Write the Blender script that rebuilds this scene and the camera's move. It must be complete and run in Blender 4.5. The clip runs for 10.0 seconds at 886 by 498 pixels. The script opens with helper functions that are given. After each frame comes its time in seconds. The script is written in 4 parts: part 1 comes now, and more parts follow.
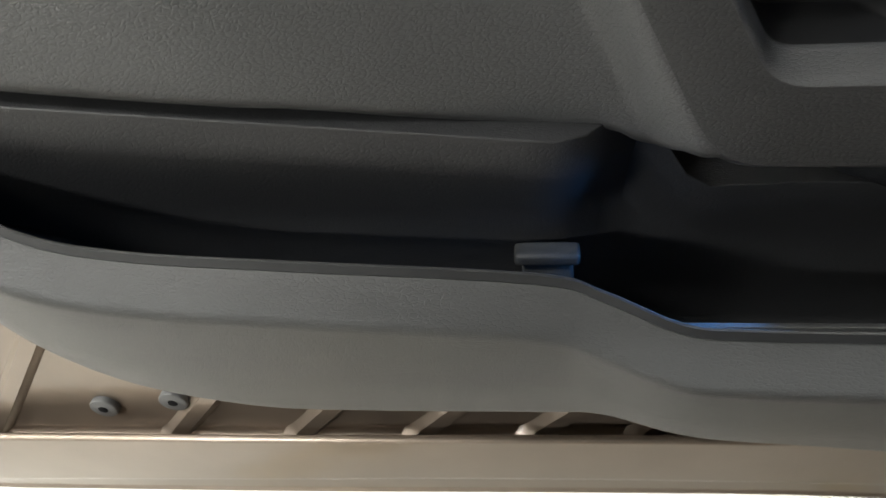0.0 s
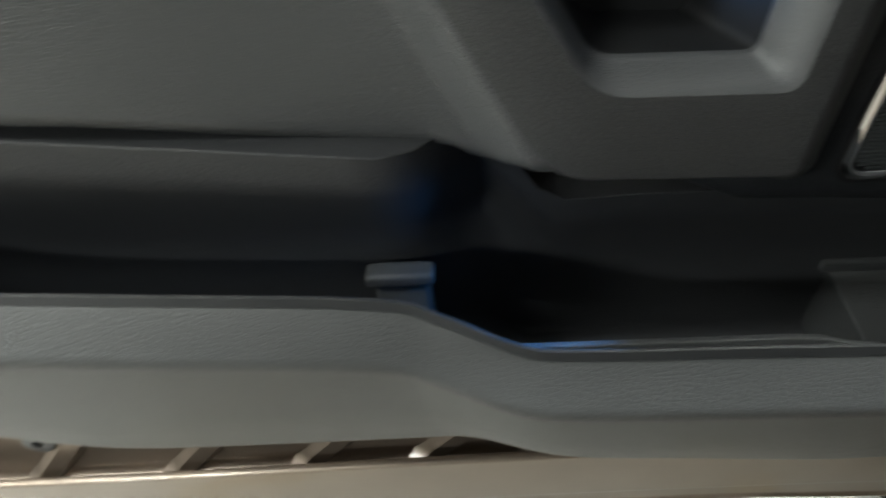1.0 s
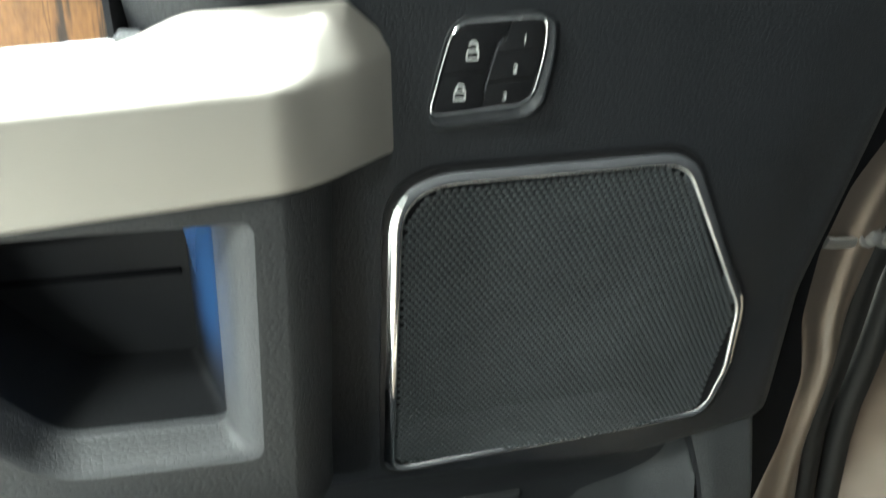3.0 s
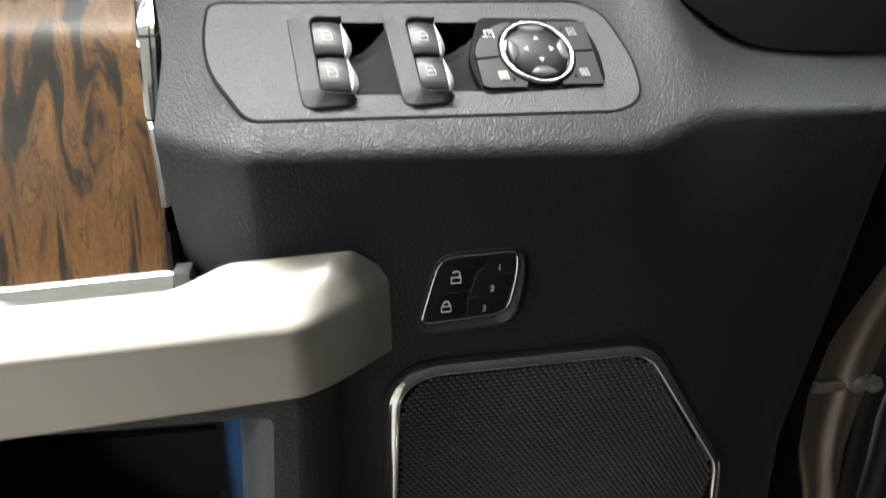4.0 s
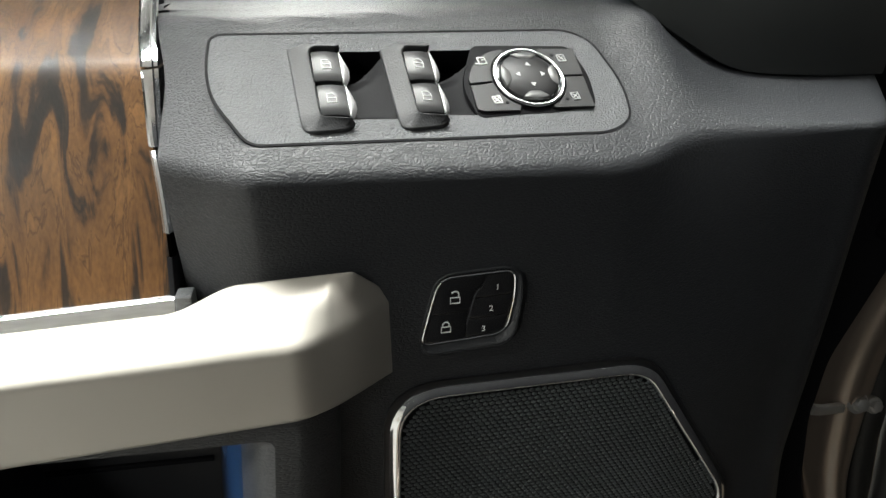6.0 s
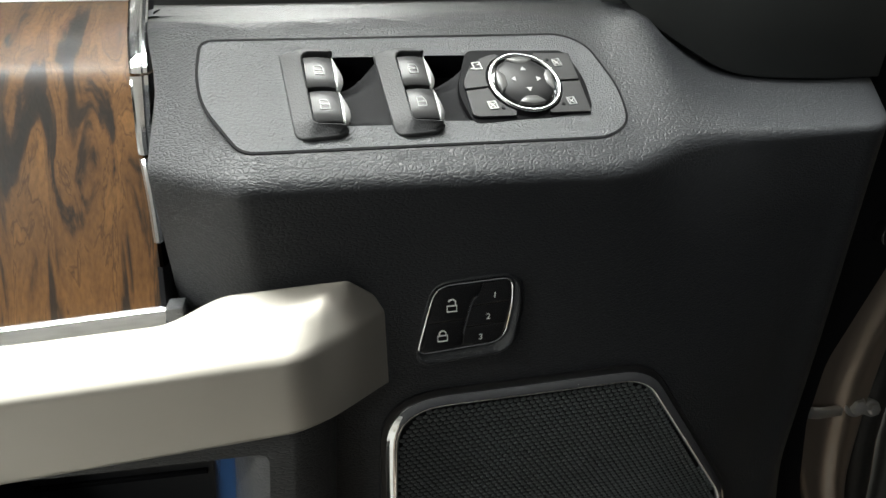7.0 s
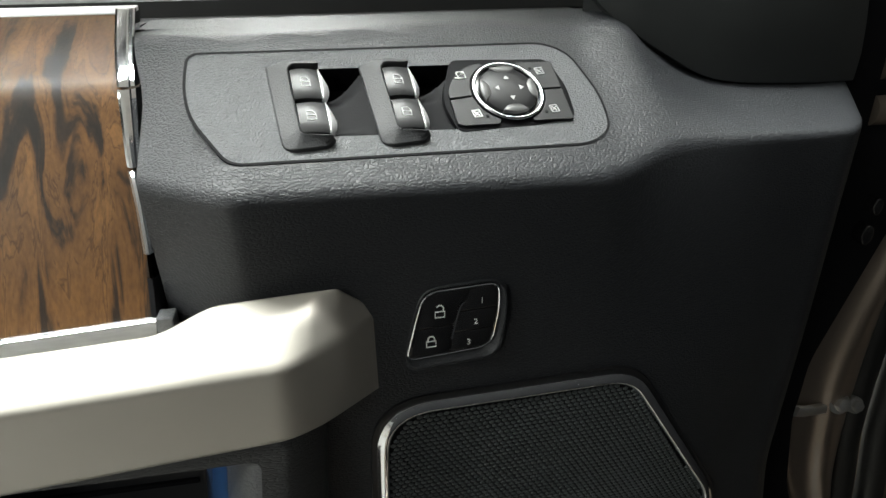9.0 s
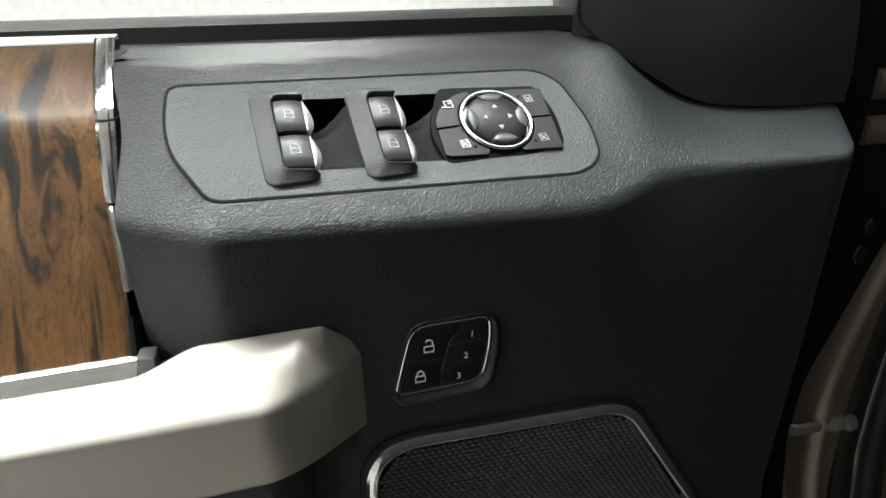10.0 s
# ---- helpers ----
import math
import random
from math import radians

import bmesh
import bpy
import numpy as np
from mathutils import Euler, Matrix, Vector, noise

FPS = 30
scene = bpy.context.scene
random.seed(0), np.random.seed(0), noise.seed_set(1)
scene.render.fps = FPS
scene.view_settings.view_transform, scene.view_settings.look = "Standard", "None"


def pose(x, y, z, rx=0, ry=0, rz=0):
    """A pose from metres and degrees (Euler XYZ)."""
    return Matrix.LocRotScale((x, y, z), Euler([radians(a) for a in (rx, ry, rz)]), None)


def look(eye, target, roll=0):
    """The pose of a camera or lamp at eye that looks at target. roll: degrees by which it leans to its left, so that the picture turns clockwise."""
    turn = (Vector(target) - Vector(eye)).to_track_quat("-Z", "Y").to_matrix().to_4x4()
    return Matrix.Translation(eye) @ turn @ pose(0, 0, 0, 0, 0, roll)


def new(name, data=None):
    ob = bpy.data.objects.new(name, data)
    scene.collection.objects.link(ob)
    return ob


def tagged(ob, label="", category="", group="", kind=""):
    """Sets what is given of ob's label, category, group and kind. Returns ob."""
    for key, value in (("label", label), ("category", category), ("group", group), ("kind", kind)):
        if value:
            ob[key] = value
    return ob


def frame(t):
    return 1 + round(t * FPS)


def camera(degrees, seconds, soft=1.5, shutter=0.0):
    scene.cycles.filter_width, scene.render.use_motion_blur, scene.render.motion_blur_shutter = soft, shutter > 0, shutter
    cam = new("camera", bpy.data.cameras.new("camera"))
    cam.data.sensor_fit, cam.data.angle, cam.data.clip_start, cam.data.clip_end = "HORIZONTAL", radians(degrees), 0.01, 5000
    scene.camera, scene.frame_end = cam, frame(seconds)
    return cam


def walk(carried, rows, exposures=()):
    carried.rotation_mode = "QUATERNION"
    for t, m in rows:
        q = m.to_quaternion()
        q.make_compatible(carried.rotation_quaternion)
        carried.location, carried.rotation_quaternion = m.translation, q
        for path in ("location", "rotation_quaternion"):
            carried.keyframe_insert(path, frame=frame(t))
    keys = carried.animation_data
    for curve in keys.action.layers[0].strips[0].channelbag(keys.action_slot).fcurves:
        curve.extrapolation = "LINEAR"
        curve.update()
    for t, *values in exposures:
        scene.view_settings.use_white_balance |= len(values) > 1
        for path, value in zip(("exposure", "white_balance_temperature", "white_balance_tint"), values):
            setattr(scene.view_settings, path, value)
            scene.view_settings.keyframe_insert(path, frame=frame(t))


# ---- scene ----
cam = camera(68.44, 10.0, shutter=0.5)
PATH = [
    (0, (-0.2622, -0.3222, 1.1725), (-0.4022, 0.4001, 0.4952), -8.11),
    (0.5, (-0.2720, -0.3169, 1.1987), (-0.3665, 0.3827, 0.4905), -7.84),
    (0.7, (-0.2427, -0.3102, 1.1689), (-0.3440, 0.4122, 0.4849), -6.59),
    (1, (-0.2070, -0.2967, 1.1572), (-0.2561, 0.4393, 0.4821), -5.11),
    (1.2, (-0.1832, -0.2770, 1.1573), (-0.1824, 0.4392, 0.4593), -4.24),
    (1.4, (-0.1578, -0.2659, 1.1553), (-0.1134, 0.4523, 0.4608), -3.47),
    (1.5, (-0.1422, -0.2720, 1.1570), (-0.0885, 0.4598, 0.4777), -2.78),
    (1.7, (-0.1195, -0.2646, 1.1595), (-0.0292, 0.4636, 0.4801), -1.55),
    (2, (-0.0803, -0.2658, 1.1666), (0.0328, 0.4804, 0.5106), -1.02),
    (2.6, (-0.0313, -0.2521, 1.2206), (0.1146, 0.5212, 0.6036), 0.86),
    (3, (-0.0206, -0.2370, 1.2623), (0.1467, 0.5581, 0.6794), 1.93),
    (4.3, (-0.0031, -0.2590, 1.3436), (0.1103, 0.6185, 0.8777), 0.81),
    (4.5, (-0.0063, -0.2606, 1.3405), (0.1135, 0.6232, 0.8882), 0.84),
    (5, (-0.0108, -0.2609, 1.3324), (0.1104, 0.6251, 0.8847), 0.48),
    (5.5, (-0.0070, -0.2628, 1.3328), (0.1182, 0.6245, 0.8890), 0.27),
    (7, (-0.0074, -0.2564, 1.3323), (0.1345, 0.6333, 0.8982), -0.10),
    (7.5, (-0.0095, -0.2593, 1.3329), (0.1305, 0.6307, 0.8991), -0.29),
    (8, (-0.0085, -0.2615, 1.3342), (0.1420, 0.6277, 0.9022), -0.29),
    (8.5, (-0.0054, -0.2619, 1.3337), (0.1446, 0.6290, 0.9049), -0.47),
    (9, (-0.0069, -0.2602, 1.3349), (0.1513, 0.6301, 0.9078), -0.54),
    (9.5, (-0.0077, -0.2617, 1.3384), (0.1510, 0.6302, 0.9150), -0.71),
    (10, (-0.0033, -0.2500, 1.3428), (0.1677, 0.6423, 0.9248), -0.70),
]
EXPOSURES = [(0.0, 0.74, 7050, 8), (0.5, 0.57, 7000, 8), (1.0, 0.66, 6800, 2), (1.5, 1.08, 6450, -9), (2.0, 2.15, 6250, -11), (2.6, 2.38, 6300, -8), (3.0, 1.75, 6450, -3), (4.3, 0.10, 6900, 7), (7.5, 0.03, 6800, 5), (10.0, -0.13, 6750, 4)]
walk(cam, [(t, look(eye, target, roll)) for t, eye, target, roll in PATH], EXPOSURES)

# ---- world and light ----
world = bpy.data.worlds.new("world")
scene.world = world
world.use_nodes = True
world.node_tree.nodes["Background"].inputs[0].default_value = (0.75, 0.85, 1.0, 1)
world.node_tree.nodes["Background"].inputs[1].default_value = 0.02


def area_lamp(name, at, target, size_x, size_y, power, colour, spread=180):
    data = bpy.data.lights.new(name, "AREA")
    data.shape, data.size, data.size_y, data.energy, data.color = "RECTANGLE", size_x, size_y, power, colour
    data.spread = radians(spread)
    ob = new(name, data)
    ob.matrix_world = look(at, target)
    return ob


CEIL = 3.3
# first three form the row read from reflections; the others are unseen, added as fill
LAMPS = [(1.33, 0.40, 8), (0.07, 0.40, 98), (-1.19, 0.40, 95), (-2.2, -1.0, 36), (-3.0, -3.4, 120), (-4.6, -0.35, 130), (-0.3, 5.0, 170), (-3.4, 5.0, 150)]
for lx, ly, power in LAMPS:
    area_lamp("ceiling_lamp", (lx, ly, CEIL - 0.09), (lx, ly, 0), 1.15, 0.28, power, (0.95, 0.98, 1.0))
# blue ambient lamps of the door: one over the map pocket, one in the pull cup
area_lamp("ambient_lamp", (-0.090, -0.022, 0.930), (-0.23, -0.085, 0.890), 0.012, 0.02, 0.09, (0.08, 0.35, 1.0), 70)
area_lamp("ambient_lamp", (-0.135, 0.000, 1.080), (-0.07, 0.004, 1.076), 0.006, 0.07, 0.012, (0.08, 0.35, 1.0), 60)


# ---- materials ----
def material(name, colour, rough=0.5, metal=0.0, coat=0.0, spec=0.5):
    m = bpy.data.materials.new(name)
    m.use_nodes = True
    b = m.node_tree.nodes["Principled BSDF"]
    b.inputs["Base Color"].default_value = (*colour, 1)
    b.inputs["Roughness"].default_value = rough
    b.inputs["Metallic"].default_value = metal
    b.inputs["Coat Weight"].default_value = coat
    b.inputs["Coat Roughness"].default_value = 0.06
    b.inputs["Specular IOR Level"].default_value = spec
    return m


def node(m, kind, **values):
    n = m.node_tree.nodes.new(kind)
    for key, value in values.items():
        if key in n.inputs:
            n.inputs[key].default_value = value
    return n


def link(m, a, b):
    m.node_tree.links.new(a, b)


def place(m, scale=(1, 1, 1), turn=(0, 0, 0)):
    c = node(m, "ShaderNodeTexCoord")
    p = node(m, "ShaderNodeMapping")
    p.inputs["Scale"].default_value = scale
    p.inputs["Rotation"].default_value = [radians(a) for a in turn]
    link(m, c.outputs["Object"], p.inputs["Vector"])
    return p.outputs["Vector"]


def ramp(m, source, stops):
    r = node(m, "ShaderNodeValToRGB")
    e = r.color_ramp.elements
    for i, (at, c) in enumerate(stops):
        s = e[i] if i < 2 else e.new(at)
        s.position, s.color = at, (*c, 1) if len(c) == 3 else c
    link(m, source, r.inputs["Fac"])
    return r.outputs["Color"]


def surface(m):
    return m.node_tree.nodes["Principled BSDF"]


def bump(m, height, strength, distance, under=None):
    b = node(m, "ShaderNodeBump")
    b.inputs["Strength"].default_value = strength
    b.inputs["Distance"].default_value = distance
    link(m, height, b.inputs["Height"])
    if under:
        link(m, under, b.inputs["Normal"])
    link(m, b.outputs["Normal"], surface(m).inputs["Normal"])
    return b.outputs["Normal"]


def grained(name, colour, rough, cell, depth, stretch=(1, 1, 1), spread=0.25):
    """Moulded plastic or vinyl with a pebbled leather grain: cell in metres."""
    m = material(name, colour, rough, 0, 0, 0.5)
    at = place(m, stretch)
    warp = node(m, "ShaderNodeTexNoise", Scale=0.55 / cell, Detail=2.0)
    link(m, at, warp.inputs["Vector"])
    mix = node(m, "ShaderNodeMixRGB", Fac=cell * 1.2)
    mix.blend_type = "ADD"
    link(m, at, mix.inputs["Color1"])
    link(m, warp.outputs["Color"], mix.inputs["Color2"])
    v = node(m, "ShaderNodeTexVoronoi", Scale=1 / cell)
    v.feature = "DISTANCE_TO_EDGE"
    link(m, mix.outputs["Color"], v.inputs["Vector"])
    soft = ramp(m, v.outputs["Distance"], [(0.0, (0, 0, 0)), (spread, (1, 1, 1))])
    fine = node(m, "ShaderNodeTexNoise", Scale=3.0 / cell, Detail=3.0)
    link(m, at, fine.inputs["Vector"])
    first = bump(m, fine.outputs["Fac"], 0.25, depth * 0.5)
    bump(m, soft, 1.0, depth, first)
    blot = node(m, "ShaderNodeTexNoise", Scale=9.0, Detail=4.0)
    link(m, at, blot.inputs["Vector"])
    r = node(m, "ShaderNodeMapRange")
    r.inputs["To Min"].default_value, r.inputs["To Max"].default_value = rough - 0.06, rough + 0.08
    link(m, blot.outputs["Fac"], r.inputs["Value"])
    link(m, r.outputs["Result"], surface(m).inputs["Roughness"])
    return m


def speckled(name, colour, rough, size, depth, metal=0.0, coat=0.0, vary=0.15):
    """Plain moulded or painted surface with fine noise in relief and tone."""
    m = material(name, colour, rough, metal, coat)
    at = place(m)
    n = node(m, "ShaderNodeTexNoise", Scale=1 / size, Detail=4.0)
    link(m, at, n.inputs["Vector"])
    bump(m, n.outputs["Fac"], 0.6, depth)
    big = node(m, "ShaderNodeTexNoise", Scale=14.0, Detail=5.0)
    link(m, at, big.inputs["Vector"])
    c = ramp(m, big.outputs["Fac"], [(0.3, [v * (1 - vary) for v in colour]), (0.7, [v * (1 + vary) for v in colour])])
    link(m, c, surface(m).inputs["Base Color"])
    return m


def wood_material():
    m = material("open_grain_wood", (0.3, 0.16, 0.07), 0.40, 0, 0.16)
    surface(m).inputs["Coat Roughness"].default_value = 0.22
    surface(m).inputs["Specular IOR Level"].default_value = 0.34
    at = place(m, (74, 16, 15), (0, 13, 0))
    warp = node(m, "ShaderNodeTexNoise", Scale=0.55, Detail=3.0)
    link(m, at, warp.inputs["Vector"])
    mix = node(m, "ShaderNodeMixRGB", Fac=1.0)
    mix.blend_type = "ADD"
    link(m, at, mix.inputs["Color1"])
    link(m, warp.outputs["Color"], mix.inputs["Color2"])
    n = node(m, "ShaderNodeTexNoise", Scale=0.85, Detail=6.0, Roughness=0.55, Distortion=1.3)
    link(m, mix.outputs["Color"], n.inputs["Vector"])
    base = ramp(m, n.outputs["Fac"], [(0.34, (0.009, 0.005, 0.003)), (0.42, (0.022, 0.011, 0.005)), (0.480, (0.106, 0.048, 0.0135)), (0.66, (0.190, 0.092, 0.028))])
    fibre_at = place(m, (420, 420, 22), (0, 9, 0))
    f = node(m, "ShaderNodeTexNoise", Scale=1.6, Detail=4.0)
    link(m, fibre_at, f.inputs["Vector"])
    fc = ramp(m, f.outputs["Fac"], [(0.3, (0.55, 0.5, 0.45)), (0.65, (1.08, 1.06, 1.04))])
    mul = node(m, "ShaderNodeMixRGB", Fac=0.6)
    mul.blend_type = "MULTIPLY"
    link(m, base, mul.inputs["Color1"])
    link(m, fc, mul.inputs["Color2"])
    vein = ramp(m, n.outputs["Fac"], [(0.55, (1, 1, 1)), (0.565, (0.38, 0.34, 0.30)), (0.578, (0.9, 0.9, 0.9)), (0.60, (1, 1, 1))])
    lines = node(m, "ShaderNodeMixRGB", Fac=0.85)
    lines.blend_type = "MULTIPLY"
    link(m, mul.outputs["Color"], lines.inputs["Color1"])
    link(m, vein, lines.inputs["Color2"])
    link(m, lines.outputs["Color"], surface(m).inputs["Base Color"])
    bump(m, f.outputs["Fac"], 0.25, 0.0003)
    return m


def floor_material():
    m = material("coated_concrete", (0.7, 0.68, 0.62), 0.35)
    at = place(m)
    n = node(m, "ShaderNodeTexNoise", Scale=2.2, Detail=6.0, Distortion=0.4)
    link(m, at, n.inputs["Vector"])
    c = ramp(m, n.outputs["Fac"], [(0.33, (0.15, 0.115, 0.06)), (0.39, (0.22, 0.18, 0.11)), (0.405, (0.29, 0.28, 0.26)), (0.7, (0.34, 0.33, 0.31))])
    link(m, c, surface(m).inputs["Base Color"])
    f = node(m, "ShaderNodeTexNoise", Scale=60.0, Detail=4.0)
    link(m, at, f.inputs["Vector"])
    bump(m, f.outputs["Fac"], 0.2, 0.002)
    return m


BLACK = grained("black_leather_grain", (0.020, 0.0215, 0.0245), 0.44, 0.0017, 0.00014, (0.7, 1, 1.25), 0.22)
GREY = grained("grey_leather_grain", (0.075, 0.077, 0.080), 0.45, 0.0020, 0.00016, (0.5, 1, 1.3), 0.18)
# a paler grey, raised further for the light that falls on the bevel
BEZEL = grained("pale_lit_grain", (0.088, 0.090, 0.095), 0.45, 0.0022, 0.00012, (0.6, 1, 1.2), 0.16)
LOWER = grained("grey_moulded_plastic", (0.050, 0.052, 0.054), 0.46, 0.0025, 0.00012, (0.6, 1, 1.2), 0.16)
INNER = speckled("dark_moulded_plastic", (0.022, 0.023, 0.025), 0.5, 0.002, 0.0002)
# darker than LOWER: the shade deep in the map pocket is put into its colour
POCKET = grained("shaded_pocket_plastic", (0.031, 0.032, 0.035), 0.50, 0.0025, 0.00010, (0.6, 1, 1.2), 0.16)
# darker copy of GREY: the weaker light on the centre trim is put into its colour
CENTRE = grained("shaded_grey_grain", (0.037, 0.038, 0.040), 0.48, 0.0020, 0.00014, (0.5, 1, 1.3), 0.18)
PLATE = speckled("satin_black_plastic", (0.080, 0.083, 0.088), 0.34, 0.0009, 0.0018)
HOOD = speckled("moulded_black", (0.044, 0.045, 0.047), 0.42, 0.0008, 0.0004)
# near-black base carries the shade inside the finger recesses
SLOT = speckled("shaded_slot", (0.007, 0.007, 0.008), 0.50, 0.0008, 0.0001)
SWITCH = speckled("satin_grey_switch", (0.022, 0.022, 0.023), 0.34, 0.0006, 0.00003)
SMOOTH = speckled("smooth_dark_plastic", (0.020, 0.021, 0.023), 0.46, 0.001, 0.00003)
CUP = speckled("pull_cup_black", (0.013, 0.0135, 0.015), 0.55, 0.002, 0.0002)
KEY = speckled("switch_black_plastic", (0.012, 0.012, 0.013), 0.36, 0.0006, 0.00006)
SATIN_BLACK = material("worn_satin_black", (0.06, 0.06, 0.06), 0.36)
KEY_GLOSS = material("piano_black", (0.012, 0.012, 0.013), 0.2)
GLOSS = material("gloss_black", (0.008, 0.008, 0.009), 0.12)
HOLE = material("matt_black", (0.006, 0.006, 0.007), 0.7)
CHROME = material("chrome", (0.78, 0.79, 0.81), 0.06, 1.0)
SATIN = material("satin_silver", (0.95, 0.95, 0.95), 0.32, 0.6)
SILVER = material("bright_silver", (0.88, 0.88, 0.89), 0.24, 1.0)
CHAMPAGNE = speckled("champagne_paint", (0.450, 0.425, 0.380), 0.42, 0.0004, 0.00002, 0.40, 0.0, 0.03)
BRONZE = speckled("bronze_car_paint", (0.235, 0.190, 0.154), 0.40, 0.0006, 0.00003, 0.68, 0.5, 0.05)
SAIL = speckled("sail_plastic", (0.026, 0.028, 0.028), 0.46, 0.0006, 0.00012)
LIP = speckled("bezel_lip_black", (0.008, 0.008, 0.009), 0.42, 0.001, 0.00004)
RUBBER = speckled("black_rubber", (0.012, 0.012, 0.012), 0.55, 0.001, 0.0001)
GRILLE = speckled("grille_black", (0.050, 0.056, 0.059), 0.55, 0.001, 0.0001)
WHITE = material("white_print", (0.75, 0.75, 0.73), 0.5)
GREYPRINT = material("grey_print", (0.42, 0.42, 0.42), 0.5)
WOOD = wood_material()
FLOOR = floor_material()
WALL = speckled("painted_wall", (0.55, 0.55, 0.54), 0.8, 0.01, 0.0004)
# near-black stands for the shade of the open cab interior
CABIN = speckled("shaded_cabin", (0.012, 0.012, 0.013), 0.8, 0.01, 0.0006)
PLUG = speckled("grey_rubber", (0.09, 0.092, 0.095), 0.45, 0.002, 0.0001)
STEEL = speckled("zinc_steel", (0.62, 0.61, 0.59), 0.38, 0.002, 0.0001, 0.9)
CEILING = speckled("white_ceiling", (0.82, 0.82, 0.81), 0.8, 0.01, 0.0004)
for soft_part, level in ((KEY, 0.25), (SLOT, 0.06), (SWITCH, 0.3), (SAIL, 0.35), (HOOD, 0.3), (HOLE, 0.1), (CABIN, 0.15), (BLACK, 0.4)):
    surface(soft_part).inputs["Specular IOR Level"].default_value = level
GLOW = material("lamp_diffuser", (0.9, 0.9, 0.9), 0.5)
surface(GLOW).inputs["Emission Color"].default_value = (0.95, 0.98, 1.0, 1)
surface(GLOW).inputs["Emission Strength"].default_value = 9.0
GLASS = material("window_glass", (1, 1, 1), 0.0)
surface(GLASS).inputs["Transmission Weight"].default_value = 1.0
surface(GLASS).inputs["IOR"].default_value = 1.45


# ---- mesh helpers ----
def finish(name, bm, mat, parent=None, label="", angle=38):
    bmesh.ops.recalc_face_normals(bm, faces=bm.faces)
    me = bpy.data.meshes.new(name)
    bm.to_mesh(me)
    bm.free()
    me.polygons.foreach_set("use_smooth", [True] * len(me.polygons))
    me.set_sharp_from_angle(angle=radians(angle))
    me.materials.append(mat)
    ob = new(name, me)
    if parent:
        ob.parent = parent
    if label:
        ob["label"] = label
    return ob


def part(name, bm, mat, parent, label="", angle=38):
    return finish(name, bm, mat, parent, label, angle)


def thing(name, label, category, group="", kind=""):
    return tagged(new(name), label, category, group, kind)


def lerp(a, b, f):
    return a + (b - a) * f


def smooth(f):
    f = min(1.0, max(0.0, f))
    return f * f * (3 - 2 * f)


def keyed(keys, x):
    """Value at x between (x, value) keys, eased as a cubic through them."""
    if x <= keys[0][0]:
        return keys[0][1]
    for i in range(len(keys) - 1):
        (a, va), (b, vb) = keys[i], keys[i + 1]
        if x <= b:
            pa = keys[i - 1] if i else keys[i]
            pb = keys[i + 2] if i + 2 < len(keys) else keys[i + 1]
            ma = (vb - pa[1]) / max(1e-6, b - pa[0]) * (b - a)
            mb = (pb[1] - va) / max(1e-6, pb[0] - a) * (b - a)
            f = (x - a) / (b - a)
            return ((2 * f ** 3 - 3 * f * f + 1) * va + (f ** 3 - 2 * f * f + f) * ma
                    + (3 * f * f - 2 * f ** 3) * vb + (f ** 3 - f * f) * mb)
    return keys[-1][1]


def steps(a, b, n):
    return [a + (b - a) * i / n for i in range(n + 1)]


def rounded(points, radii, n=6, closed=True):
    """Corner points of any dimension, each corner turned into an arc-like curve of that radius."""
    pts = [Vector(p) for p in points]
    if not isinstance(radii, (list, tuple)):
        radii = [radii] * len(pts)
    out = []
    for i, p in enumerate(pts):
        if not closed and i in (0, len(pts) - 1):
            out.append(p)
            continue
        a, b = pts[i - 1], pts[(i + 1) % len(pts)]
        r = min(radii[i], (a - p).length * 0.48, (b - p).length * 0.48)
        if r < 1e-5:
            out.append(p)
            continue
        s, e = p + (a - p).normalized() * r, p + (b - p).normalized() * r
        for k in range(n + 1):
            f = k / n
            out.append(s * (1 - f) ** 2 + p * 2 * f * (1 - f) + e * f * f)
    return out


def sheet(rows, closed_u=False, closed_v=False, bm=None):
    """Quads over rows of points. closed_u joins the last row to the first, closed_v each row's ends."""
    bm = bm or bmesh.new()
    vs = [[bm.verts.new(p) for p in row] for row in rows]
    nu, nv = len(vs), len(vs[0])
    for i in range(nu if closed_u else nu - 1):
        for j in range(nv if closed_v else nv - 1):
            q = [vs[i][j], vs[i][(j + 1) % nv], vs[(i + 1) % nu][(j + 1) % nv], vs[(i + 1) % nu][j]]
            bm.faces.new(q)
    return bm, vs


def cap(bm, ring):
    try:
        bm.faces.new(ring)
    except ValueError:
        pass


def loft(rows, ends=True, bm=None):
    """A closed body through rows that are rings."""
    bm, vs = sheet(rows, False, True, bm)
    if ends:
        cap(bm, vs[0])
        cap(bm, list(reversed(vs[-1])))
    return bm


def sweep(path, profile, closed=False, out=(0, -1, 0), bm=None):
    """A closed profile of (side, out) carried along a path; side lies in the plane across out."""
    pts = [Vector(p) for p in path]
    o = Vector(out).normalized()
    rows = []
    for i, p in enumerate(pts):
        a = pts[i - 1] if (closed or i) else p
        b = pts[(i + 1) % len(pts)] if (closed or i < len(pts) - 1) else p
        t = (b - a).normalized()
        side = o.cross(t).normalized()
        oo = t.cross(side).normalized()
        rows.append([p + side * u + oo * v for u, v in profile])
    bm, vs = sheet(rows, closed, True, bm)
    if not closed:
        cap(bm, vs[0])
        cap(bm, list(reversed(vs[-1])))
    return bm


def circle(r, n=10, sx=1.0):
    return [(math.cos(2 * math.pi * k / n) * r * sx, math.sin(2 * math.pi * k / n) * r) for k in range(n)]


